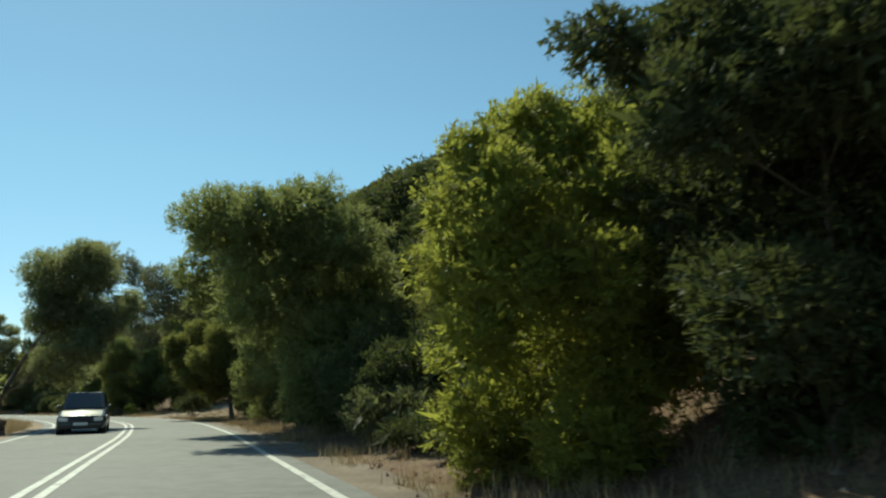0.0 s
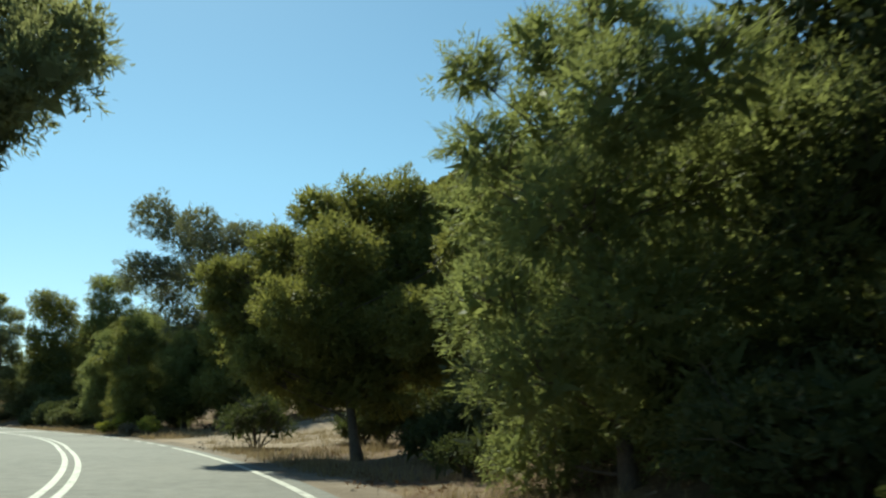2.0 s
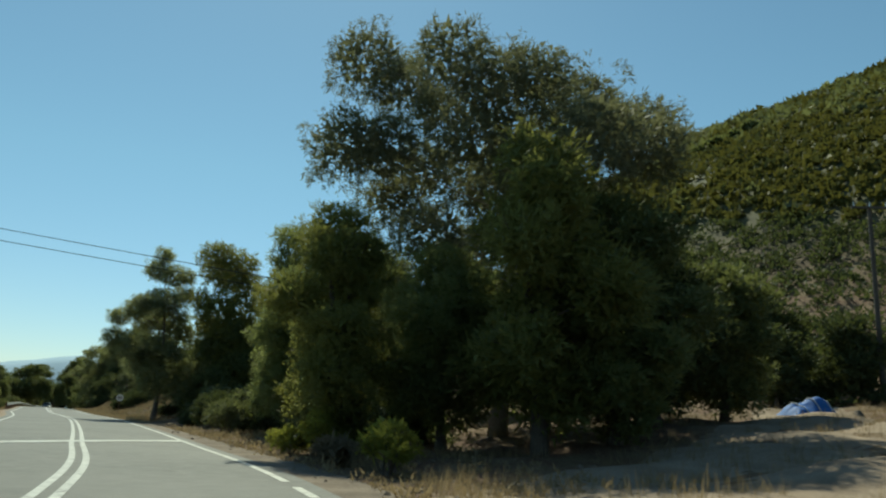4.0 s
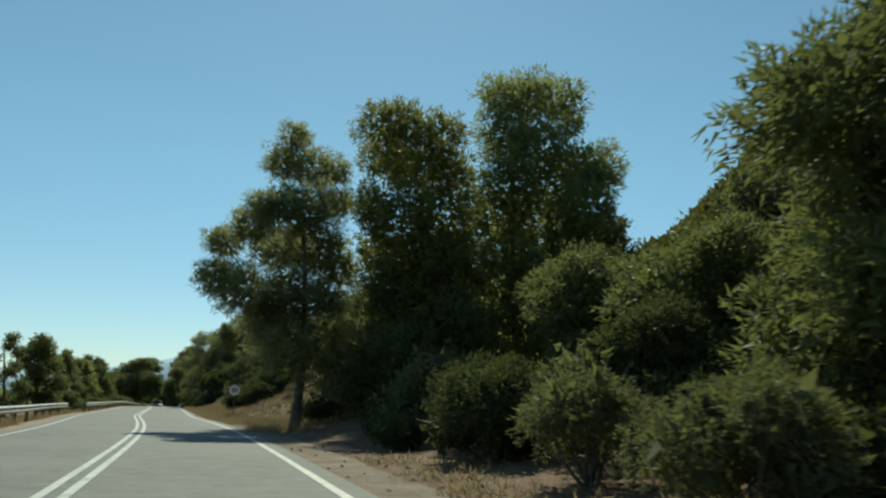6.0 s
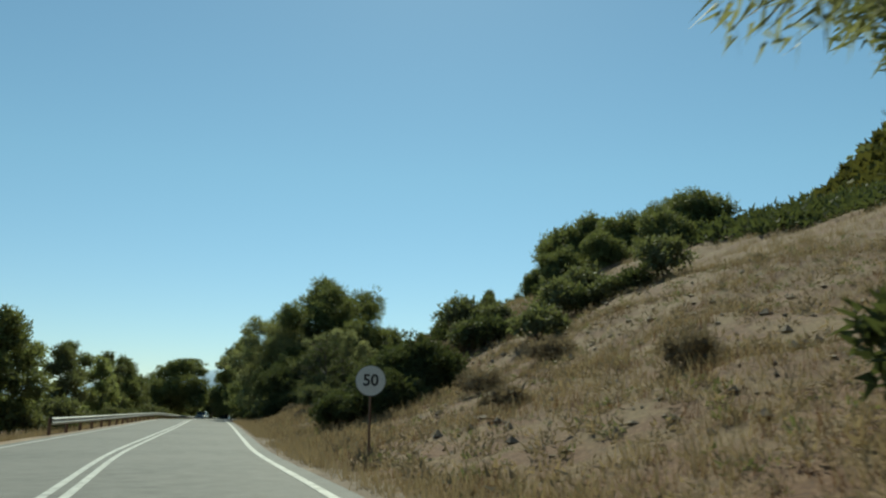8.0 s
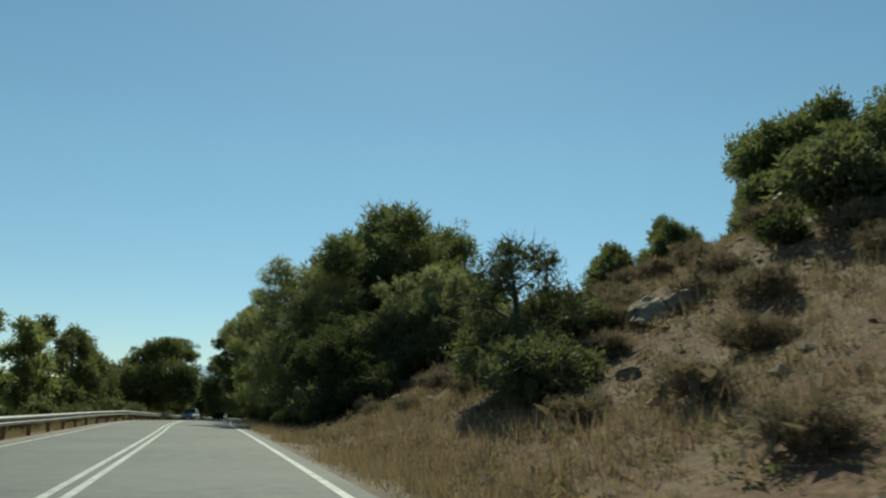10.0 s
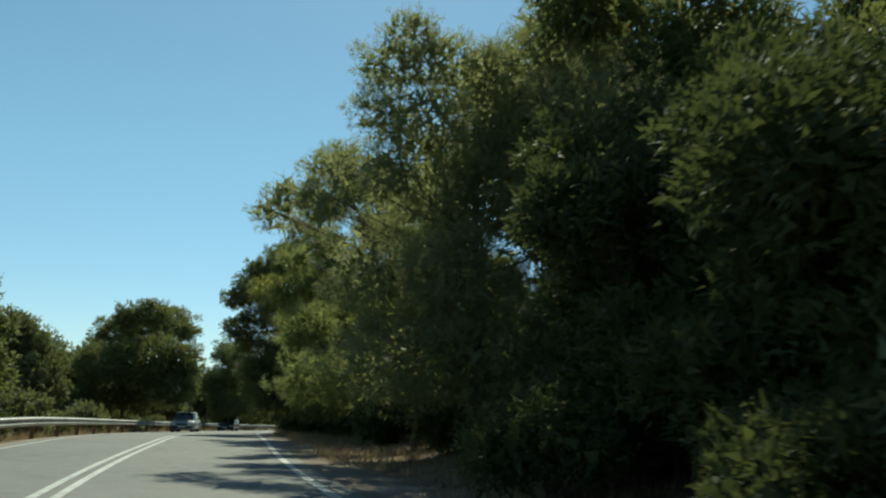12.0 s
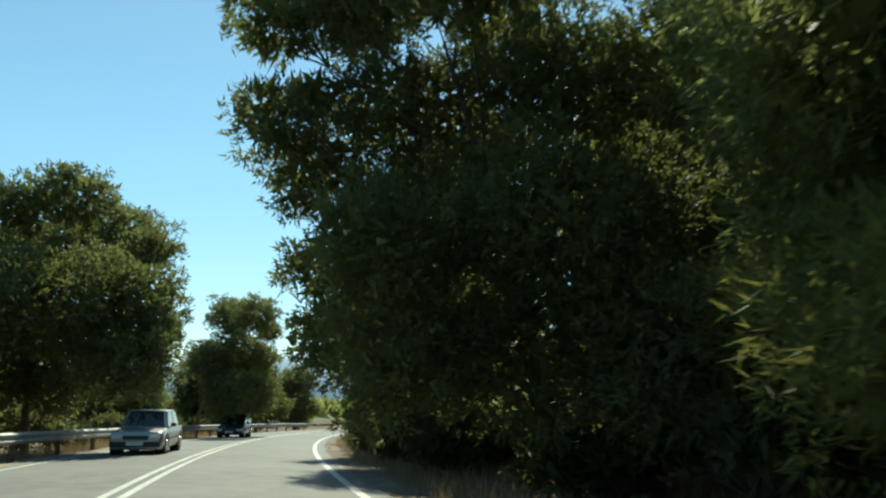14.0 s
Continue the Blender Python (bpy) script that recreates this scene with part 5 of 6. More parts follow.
PLANTS += [(s, -7.6 - (i * 37 % 40) / 10) for i, s in enumerate(np.arange(176, 300, 5))]
PLANTS += [(s, -9.5 - (i * 37 % 40) / 10) for i, s in enumerate(np.arange(36, 110, 5))]
for i, (s, lat) in enumerate(PLANTS):
    x, y, z = on_land(float(s), float(lat))
    k = 0.75 + (i * 29 % 50) / 100
    copy_thing(PROTO[i % 4], pose(x, y, z - 0.05, 0, 0, i * 67 % 360) @ Matrix.Diagonal((k, k, k * 0.95, 1)))


# ---------------------------------------------------------------- hillside scrub, far woods and dry grass
def tuft_field(name, label, category, xyz, size, per, mat, seed, upright, width, reach=0.75):
    """Many small plants in one mesh: per leaf triangles for each place."""
    rng = np.random.default_rng(seed)
    n = len(xyz)
    d = rng.normal(0, 1, (n * per, 3))
    d[:, 2] = np.abs(d[:, 2]) * 0.9
    d /= np.linalg.norm(d, axis=1)[:, None]
    sz = np.repeat(size, per)
    if upright:
        c = np.repeat(xyz, per, 0) + rng.normal(0, 0.28, (n * per, 3)) * np.array([1, 1, 0]) * sz[:, None]
        w = np.tile(np.array([0, 0, 1.0]), (n * per, 1))
        v = leaf_tris(rng, c, w, 1.0, width, 0.28)
    else:
        c = np.repeat(xyz, per, 0) + d * (sz * rng.uniform(0.35, 0.8, n * per))[:, None]
        v = leaf_tris(rng, c, d + np.array([0, 0, 0.4]), reach, width, 0.7)
    v = v.reshape(-1, 3, 3)
    v = c[:, None] + (v - c[:, None]) * sz[:, None, None]
    v = v.reshape(-1, 3)
    ob = new(name, mesh_of(name, v, np.arange(len(v)).reshape(-1, 3), mat))
    return tagged(ob, label, category, kind="stuff")


def on_hill(rng, n, r0, r1, a0, a1):
    a = np.radians(rng.uniform(a0, a1, n))
    r = np.sqrt(rng.uniform(r0 * r0, r1 * r1, n))
    return np.stack([HILL_MID[0] + r * np.sin(a), HILL_MID[1] + r * np.cos(a)], 1), r


rng = np.random.default_rng(5)
xy = np.vstack([on_hill(rng, 15000, 50, 228, -30, 62)[0], on_hill(rng, 4200, 30, 130, -60, 80)[0]])
r = np.hypot(xy[:, 0] - HILL_MID[0], xy[:, 1] - HILL_MID[1])
s_, lat_ = road_sl(xy)
keep = lat_ > 34
xy, r = xy[keep], r[keep]
z = land(xy)
near = lat_[keep] < 75
bush = rng.uniform(0, 1, len(r)) + 0.25 * np.sin(xy[:, 0] * 0.045 + 2 * np.sin(xy[:, 1] * 0.03))
for cover, label, mat, a, b, seed in (((~near) & (bush < 0.8), "olive-green scrub covering the steep hillside", M_SCRUB, 0.5, 0.0062, 6), ((~near) & (bush >= 0.8), "darker evergreen bushes scattered over the steep hillside", M_OLIVE, 0.5, 0.0072, 16)):
    tuft_field("hillside_scrub", label, "scrub", np.column_stack([xy, z])[cover], a + b * r[cover] * rng.uniform(0.3, 1.5, int(cover.sum())), 14, mat, seed, False, 0.8)
tuft_field("slope_scrub", "dark green scrub on the lower slope", "scrub", np.column_stack([xy, z])[near], rng.uniform(0.7, 1.9, int(near.sum())), 40, M_DARK_LEAF, 7, False, 0.2, 0.32)
xy, r = on_hill(rng, 70, 228, 241, -12, 45)
tuft_field("ridge_trees", "small dark trees along the hill's ridge", "trees", np.column_stack([xy, land(xy) + 0.9]), rng.uniform(0.5, 1.7, len(r)), 40, M_PINE, 8, False, 0.5)
xy = np.array([(-16.3, 223), (-12.7, 219), (-9, 222), (-5.5, 223), (-14, 225), (19, 259), (-26, 215), (4, 243)], float)
tuft_field("ridge_trees", "a few dark pines standing below the hill's ridge", "trees", np.column_stack([xy, land(xy) + 1.2]), np.array([2.0, 2.5, 2.2, 2.6, 1.8, 2.0, 1.8, 1.6]), 260, M_PINE_SHADED, 18, False, 0.4, 0.4)
s_ = rng.uniform(-20, 420, 2600)
lat_ = -rng.uniform(0, 1, 2600) ** 1.5 * 420 - 24
x_, y_ = spot(np.clip(s_, -36, S_END), lat_)
y_ = y_ + np.maximum(s_ - S_END, 0)
xy = np.stack([x_, y_], 1)
tuft_field("far_wood", "dark green trees on the lower ground", "trees", np.column_stack([xy, land(xy) + 1.6]), rng.uniform(1.8, 3.4, len(xy)), 26, M_PINE, 9, False, 0.55)


def grass(s0, s1, l0, l1, n, seed, hmin, hmax, mat=M_STRAW, label="dry straw-coloured grass", clear=0.0):
    g = np.random.default_rng(seed)
    s, lat = g.uniform(s0, s1, n), l0 + (l1 - l0) * g.uniform(0, 1, n) ** 1.4
    x, y = spot(s, lat)
    patch = np.sin(x * 0.7 + 2 * np.sin(y * 0.31)) + np.sin(y * 0.9 + x * 0.2)
    ok = patch > clear - 0.9
    xy = np.stack([x, y], 1)[ok]
    tuft_field("dry_grass", label, "grass", np.column_stack([xy, land(xy) - 0.02]), g.uniform(hmin, hmax, len(xy)), 9, mat, seed + 1, True, 0.045)


grass(126, 200, 22, 46, 5000, 27, 0.2, 0.55, label="dry grass on the upper part of the slope")
grass(124, 200, 2.6, 24, 15000, 21, 0.14, 0.5, label="dry straw-coloured grass on the sunny slope", clear=0.75)
grass(124, 200, 3.1, 22, 7000, 31, 0.12, 0.36, M_BROWN_NEEDLES, "withered reddish-brown weeds on the slope", 0.5)
grass(0, 60, 2.9, 9, 4000, 22, 0.12, 0.4, label="thin dry grass beside the road")
grass(58, 100, 4.2, 34, 6500, 23, 0.15, 0.45, label="dry grass round the gravel turning", clear=0.9)
grass(196, 275, 2.9, 9, 4500, 24, 0.12, 0.4, label="thin dry grass below the trees")
grass(110, 290, -6.4, -10, 4200, 25, 0.2, 0.5, label="dry grass below the guard rail")
grass(26, 104, -6.4, -10, 2600, 26, 0.15, 0.45, label="dry grass inside the bend")


def weeds(s0, s1, l0, l1, n, seed, kmin, kmax, mat, label):
    """Low rounded clumps of dry weeds."""
    g = np.random.default_rng(seed)
    x, y = spot(g.uniform(s0, s1, n), l0 + (l1 - l0) * g.uniform(0, 1, n) ** 1.3)
    xy = np.stack([x, y], 1)
    tuft_field("dry_weeds", label, "weeds", np.column_stack([xy, land(xy) - 0.02]), kmin + (kmax - kmin) * g.uniform(0, 1, n) ** 2, 22, mat, seed + 1, False, 0.14, 0.42)


weeds(126, 200, 3.4, 24, 2800, 61, 0.12, 0.5, M_DRY_SHRUB, "low grey-brown weeds dotted over the slope")
weeds(126, 200, 3.2, 24, 2600, 62, 0.12, 0.4, M_STRAW, "low straw-coloured weeds on the slope")
weeds(126, 200, 3.4, 24, 2000, 65, 0.1, 0.34, M_OLIVE, "small grey-green weeds among the dry grass")
grass(148, 192, 3.0, 9, 3200, 28, 0.14, 0.4, label="dry grass at the foot of the slope")
weeds(120, 200, 2.5, 5.5, 900, 66, 0.06, 0.24, M_STRAW, "thin straw-coloured weeds at the asphalt's edge")
weeds(0, 60, 3.0, 9, 900, 63, 0.06, 0.2, M_BROWN_NEEDLES, "withered brown weeds beside the road")
weeds(72, 110, 3.2, 8, 700, 64, 0.12, 0.4, M_STRAW, "straw-coloured weeds on the verge")

# ---------------------------------------------------------------- stones
def stone_mesh(seed, sx, sy, sz, fine=4):
    """A boulder with broken flat faces and bedding cracks."""
    bm = bmesh.new()
    bmesh.ops.create_icosphere(bm, subdivisions=fine, radius=1.25)
    g = random.Random(seed * 7 + 1)
    planes = []
    for _ in range(16):
        n = Vector((g.gauss(0, 1), g.gauss(0, 1), g.gauss(0, 0.8))).normalized()
        planes.append((n, g.uniform(0.62, 1.0)))
    for v in bm.verts:
        c = v.co.copy()
        for n, d in planes:
            k = c.dot(n)
            if k > d:
                c -= (k - d) * n
        step = 0.05 * (1 if math.sin(c.z * 11 + seed + 1.5 * noise.noise(c * 1.5)) > 0 else -1)
        c *= 1 + step + 0.10 * noise.noise(c * 2.6 + Vector((seed * 3.1, 0, 0))) + 0.05 * noise.noise(c * 7)
        v.co = Vector((c.x * sx, c.y * sy, c.z * sz))
    me = bpy.data.meshes.new("rock")
    bm.to_mesh(me)
    bm.free()
    me.materials.append(M_ROCK)
    return me


STONES = [stone_mesh(i, *d) for i, d in enumerate([(1.0, 0.8, 0.55), (1.0, 0.6, 0.7), (0.9, 0.9, 0.4), (0.7, 1.0, 0.8)])]


WALL_STONES = [stone_mesh(i + 9, 1.0, 0.8, 0.9, 1) for i in range(4)]


def rock(s, lat, size, i, label, up=0.0, group="rocks on the bank"):
    x, y, z = on_land(s, lat)
    ob = new("rock", STONES[i % 4])
    ob.matrix_world = pose(x, y, z + size * 0.05 + up, 8 * math.sin(i), 9 * math.cos(i * 2), i * 77 % 360) @ Matrix.Diagonal((size, size, size, 1))
    return tagged(ob, label, "rock", group)


for i, (s, lat, k) in enumerate([(15.2, 6.6, 0.7), (15.8, 7.2, 0.9), (16.6, 7.0, 0.7), (15.0, 7.9, 0.9), (16.2, 8.2, 1.0), (17.2, 7.8, 0.8), (15.6, 9.0, 1.0), (16.8, 9.0, 0.9), (17.8, 8.8, 0.9), (16.2, 9.9, 1.0), (17.4, 10.2, 0.9), (18.4, 9.8, 0.8),
                                 (14.2, 6.2, 0.5), (14.6, 7.1, 0.6), (13.6, 7.6, 0.7), (14.2, 8.6, 0.8), (18.6, 8.0, 0.6),
                                 (38, 11.5, 1.0), (40.5, 12.2, 1.1), (36, 12.6, 0.9), (42.5, 12.6, 0.9), (39, 13.5, 1.1), (44, 11.4, 0.8), (34, 11.2, 0.8)]):
    rock(s, lat, k, i, "pale weathered limestone boulder in the cut bank")
for i, (s, lat, k) in enumerate([(177, 11.2, 1.2), (177.9, 11.9, 1.0), (176.2, 11.6, 0.9), (193.5, 7.4, 0.75), (193, 8.6, 0.6), (186.4, 9.8, 0.6), (184.3, 7.2, 0.4), (188, 11.6, 0.5), (181, 10.4, 0.45), (190.5, 7.6, 0.5), (185.5, 14.5, 0.7),
                                 (182.4, 9.6, 0.35), (191.5, 14, 0.6), (173.5, 8.2, 0.4), (171, 10.2, 0.4), (168.5, 7.0, 0.35), (188.6, 5.6, 0.3), (183.0, 5.4, 0.28), (195.4, 6.2, 0.4), (179.5, 15.5, 0.6)]):
    rock(s, lat, k * 0.75, i + 3, "grey limestone rock showing through the dry grass")


def outcrop(s0, s1, foot, crest, top_z, seed):
    """A broken rock face in the cut bank: bedding ledges, cracks and hollows."""
    n, m = 72, 44
    s = np.linspace(s0, s1, n)
    rows = []
    for j, u in enumerate(np.linspace(0, 1, m)):
        row = []
        for k in s:
            e = min(1.0, (k - s0) / 1.6, (s1 - k) / 1.6)
            p = Vector((k * 0.9, u * 3.2, seed))
            tilt = u * 6.5 + 0.35 * (k - s0) + 0.7 * noise.noise(p * 0.6)
            ledge = (tilt % 1.0)
            out = 0.34 * (ledge ** 0.5) + 0.45 * noise.noise(p * 0.8) + 0.2 * abs(noise.noise(p * 2.1)) + 0.08 * noise.noise(p * 5)
            cell = noise.cell(Vector((k * 1.5 + 0.4 * math.floor(tilt), math.floor(tilt), seed)))
            lat = foot + (crest - foot) * u - out - 0.22 * cell + 1.0 * (1 - e)
            x, y = spot(k, lat)
            row.append((float(x), float(y), 0.1 + (top_z * (0.7 + 0.3 * e)) * u + 0.12 * noise.noise(p * 1.7)))
        rows.append(row)
    v = np.array(rows).reshape(-1, 3)
    f = np.array([(j * n + i, j * n + i + 1, (j + 1) * n + i + 1, (j + 1) * n + i) for j in range(m - 1) for i in range(n - 1)])
    tagged(new("rock_face", mesh_of("rock_face", v, f, M_BANK_ROCK)), "broken reddish limestone face in the cut bank", "rock face", kind="structure")


outcrop(11.0, 21.5, 5.5, 9.2, 4.2, 3.7)


def rubble(name, label, s0, s1, l0, l1, n, seed, kmin, kmax):
    """Small loose stones in one mesh."""
    g = np.random.default_rng(seed)
    s, lat = g.uniform(s0, s1, n), g.uniform(l0, l1, n)
    x, y = spot(s, lat)
    xy = np.stack([x, y], 1)
    z = land(xy)
    base = np.array([(1, 0, 0), (-1, 0, 0), (0, 1, 0), (0, -1, 0), (0, 0, 0.7), (0, 0, -0.7)])
    tri = np.array([(0, 2, 4), (2, 1, 4), (1, 3, 4), (3, 0, 4), (2, 0, 5), (1, 2, 5), (3, 1, 5), (0, 3, 5)])
    k = kmin + (kmax - kmin) * g.uniform(0, 1, n) ** 3
    v = base[None] * g.uniform(0.5, 1.2, (n, 6, 3)) * k[:, None, None]
    a = g.uniform(0, 6.28, n)
    vx = v[..., 0] * np.cos(a)[:, None] - v[..., 1] * np.sin(a)[:, None]
    vy = v[..., 0] * np.sin(a)[:, None] + v[..., 1] * np.cos(a)[:, None]
    v = np.stack([vx, vy, v[..., 2]], -1) + np.column_stack([xy, z + k * 0.15])[:, None]
    f = (tri[None] + 6 * np.arange(n)[:, None, None]).reshape(-1, 3)
    tagged(new(name, mesh_of(name, v.reshape(-1, 3), f, M_ROCK)), label, "stones", kind="stuff")


rubble("loose_stones", "small loose stones scattered over the slope", 135, 200, 3.4, 20, 1500, 41, 0.04, 0.22)
rubble("loose_stones", "small loose stones along the verge", 0, 100, 2.5, 9, 1300, 42, 0.03, 0.14)
rubble("loose_stones", "pale gravel and small stones beside the asphalt", 100, 262, 2.35, 4.6, 2600, 43, 0.02, 0.10)


# ---------------------------------------------------------------- guard rail
def guard_rail(s0, s1, lat, label):
    """Posts every four metres and overlapping corrugated beams."""
    x, y = spot((s0 + s1) / 2, lat)
    top = thing("guard_rail", label, "guard rail", (0, 0, 0))
    prof = [(0.0, 0.43), (0.03, 0.46), (0.075, 0.48), (0.075, 0.53), (0.02, 0.575), (0.02, 0.605), (0.075, 0.65), (0.075, 0.70), (0.03, 0.72), (0.0, 0.75)]
    n = int((s1 - s0) / 4)
    for i in range(n):
        a, b = s0 + 4 * i, min(s0 + 4 * i + 4.25, s1)
        ss = np.linspace(a, b, 6)
        rows = []
        for front in (0, 1):
            for d, h in prof:
                px, py = spot(ss, lat + d + (0.0 if front else -0.012) + (0.006 if i % 2 else 0))
                rows.append(np.column_stack([px, py, fall(ss) + h]))
        v = np.stack(rows, 1)
        k, m = v.shape[1], len(ss)
        f = []
        for p in range(m - 1):
            for q in range(k // 2 - 1):
                f.append((p * k + q, (p + 1) * k + q, (p + 1) * k + q + 1, p * k + q + 1))
                f.append((p * k + k // 2 + q + 1, (p + 1) * k + k // 2 + q + 1, (p + 1) * k + k // 2 + q, p * k + k // 2 + q))
            for q0, q1 in ((0, k // 2), (k // 2 - 1, k - 1)):
                f.append((p * k + q0, p * k + q1, (p + 1) * k + q1, (p + 1) * k + q0))
        arr_part("beam", v.reshape(-1, 3), np.array(f), M_STEEL, top, "galvanised corrugated steel beam")
        px, py = spot(a + 0.3, lat - 0.10)
        bm = bmesh.new()
        box(bm, float(px), float(py), float(fall(a)) + 0.28, 0.09, 0.12, 0.9)
        part("post", bm, M_RUST, top, "rusty steel post")
    return top


guard_rail(112, 159.6, -6.7, "weathered galvanised guard rail along the road's edge")
guard_rail(164, 322, -6.15, "long galvanised guard rail along the outer bend")


# ---------------------------------------------------------------- sign, marker post, wall, bundle
def road_sign(s, lat):
    x, y, z = on_land(s, lat)
    top = thing("road_sign", "round grey-white speed sign on a thin steel post", "road sign", (x, y, z), 41)
    bm = bmesh.new()
    cyl(bm, (0, 0, -0.1), (0, 0, 2.05), 0.03, 0.03, 10)
    part("post", bm, M_RUST, top, "thin rusty steel post")
    bm = bmesh.new()
    cyl(bm, (0, -0.045, 1.75), (0, -0.025, 1.75), 0.33, 0.33, 32)
    disc = part("disc", bm, M_SIGN_WHITE, top, "faded white disc")
    bm = bmesh.new()
    cyl(bm, (0, -0.044, 1.75), (0, -0.030, 1.75), 0.345, 0.345, 32)
    part("rim", bm, M_STEEL, top)
    for text, k in (("5", -0.09), ("0", 0.09)):
        crv = bpy.data.curves.new("figure", "FONT")
        crv.body, crv.size, crv.extrude, crv.align_x, crv.align_y = text, 0.36, 0.004, "CENTER", "CENTER"
        crv.offset = 0.008
        tmp = bpy.data.objects.new("figure", crv)
        me = bpy.data.meshes.new_from_object(tmp)
        bpy.data.objects.remove(tmp)
        me.transform(pose(k, -0.05, 1.75, 90, 0, 0))
        me.materials.clear()
        me.materials.append(M_BLACK)
        fig = new("figure", me)
        fig.parent = top
        tagged(fig, "black figure " + text)



road_sign(143.5, 3.9)


def marker_post(s, lat):
    x, y, z = on_land(s, lat)
    top = thing("marker_post", "short dark roadside marker post", "post", (x, y, z), 20)
    bm = bmesh.new()
    box(bm, 0, 0, 0.45, 0.12, 0.05, 1.0)
    part("body", bm, M_PLASTIC, top, bevel=0.012)
    bm = bmesh.new()
    box(bm, 0, -0.028, 0.75, 0.08, 0.006, 0.16)
    part("reflector", bm, M_SIGN_WHITE, top, "pale reflector")


marker_post(253, 3.6)


def rubble_wall(s0, s1, lat):
    top = thing("stone_wall", "low rough dry-stone wall at the road's edge", "wall", (0, 0, 0))
    g = random.Random(9)
    s = s0
    while s < s1:
        w = g.uniform(0.3, 0.5)
        for row in range(3):
            h = 0.22
            x, y = spot(s + g.uniform(-0.05, 0.05) + (0.15 if row % 2 else 0), lat + g.uniform(-0.05, 0.05))
            ob = new("stone", WALL_STONES[g.randrange(4)])
            ob.parent = top
            ob.matrix_world = pose(float(x), float(y), 0.06 + row * h * 0.9, g.uniform(-8, 8), g.uniform(-8, 8), g.uniform(0, 360)) @ Matrix.Diagonal((w * 0.55, w * 0.55, 0.2, 1))
        s += w * 0.85


rubble_wall(20, 36, -6.5)
for i, (s, lat) in enumerate([(22, -7.4), (25, -7.8), (28.5, -7.5), (31.5, -7.7), (34.5, -7.6)]):
    shrub("shrub", "dry brownish shrub over the low wall", s, lat, 1.3, 1.1, M_DRY_SHRUB if i % 2 else M_OLIVE, 0.10, 5, 5, 6, 340 + i)


def bundle(s, lat):
    """Two lumps under a blue sheet, tied down, with folds."""
    x, y, z = on_land(s, lat)
    top = thing("tarpaulin_bundle", "bright blue tarpaulin bundle lying on the dirt track", "bundle", (x, y, z), 35)
    bm = bmesh.new()
    bmesh.ops.create_grid(bm, x_segments=36, y_segments=24, size=1.0)
    for v in bm.verts:
        a, b = v.co.x, v.co.y
        h = max(0, 1 - (abs(a) ** 2.6)) * max(0, 1 - abs(b) ** 3) * (0.75 + 0.18 * math.sin(a * 5) + 0.1 * math.cos(b * 4 + a * 3))
        h += 0.06 * noise.noise(Vector((a * 4, b * 4, 1)))
        v.co = Vector((a * 1.35, b * 0.75, max(0.02, h * 0.95)))
    part("sheet", bm, M_BLUE, top, smooth=True)
    for k in (-0.55, 0.0, 0.5):
        pts = [(k * 1.35, b * 0.76, max(0.03, (1 - abs(k) ** 2.6) * (1 - abs(b) ** 3) * (0.75 + 0.18 * math.sin(k * 5) + 0.1 * math.cos(b * 4 + k * 3)) * 0.95 + 0.05)) for b in np.linspace(-1, 1, 13)]
        arr_part("tie", *tube(pts, [0.025] * 13, 6), M_SIGN_WHITE, top, "pale tie rope")


bundle(86.2, 28.6)

# ---------------------------------------------------------------- poles and cables
def utility_pole(x, y, z, h, turn, label):
    top = thing("utility_pole", label, "utility pole", (x, y, z), turn, "utility poles")
    bm = bmesh.new()
    cyl(bm, (0, 0, -0.5), (0, 0, h), 0.16, 0.10, 12)
    part("pole", bm, M_POLE, top)
    bm = bmesh.new()
    box(bm, 0, -0.12, h - 0.35, 2.0, 0.10, 0.12)
    part("cross_arm", bm, M_POLE, top)
    for k in (-0.85, 0.0, 0.85):
        bm = bmesh.new()
        cyl(bm, (k, -0.12, h - 0.29), (k, -0.12, h - 0.05), 0.05, 0.035, 8)
        part("insulator", bm, M_SIGN_WHITE, top, "pale porcelain insulator")


for px, py, top_z in ((-12.7, 102.4, 14.2), (-10.2, 105.0, 15.0)):
    pz = float(land([(px, py)])[0])
    utility_pole(px, py, pz, top_z - pz, 10, "dark wooden utility pole with a cross-arm below the hill")


def cable(a, b, sag):
    u = np.linspace(0, 1, 22)[:, None]
    p = np.array(a) * (1 - u) + np.array(b) * u - np.array([0, 0, 1.0]) * (4 * sag * u * (1 - u))
    v, f = tube(p, [0.016] * 22, 5)
    ob = new("overhead_cable", mesh_of("overhead_cable", v, f, M_WIRE))
    tagged(ob, "thin dark overhead cable crossing above the road", "cable", group="overhead cables")


for px, py, top_z in ((-76.0, 75.4, 12.4), (-33.0, 86.2, 5.9)):
    pz = float(land([(px, py)])[0])
    utility_pole(px, py, pz, top_z - pz, 104, "weathered wooden utility pole carrying two cables")
cable((-76.0, 76.2, 12.3), (-33.0, 85.3, 5.6), 0.12)
cable((-76.0, 74.2, 11.4), (-33.0, 87.2, 5.4), 0.12)


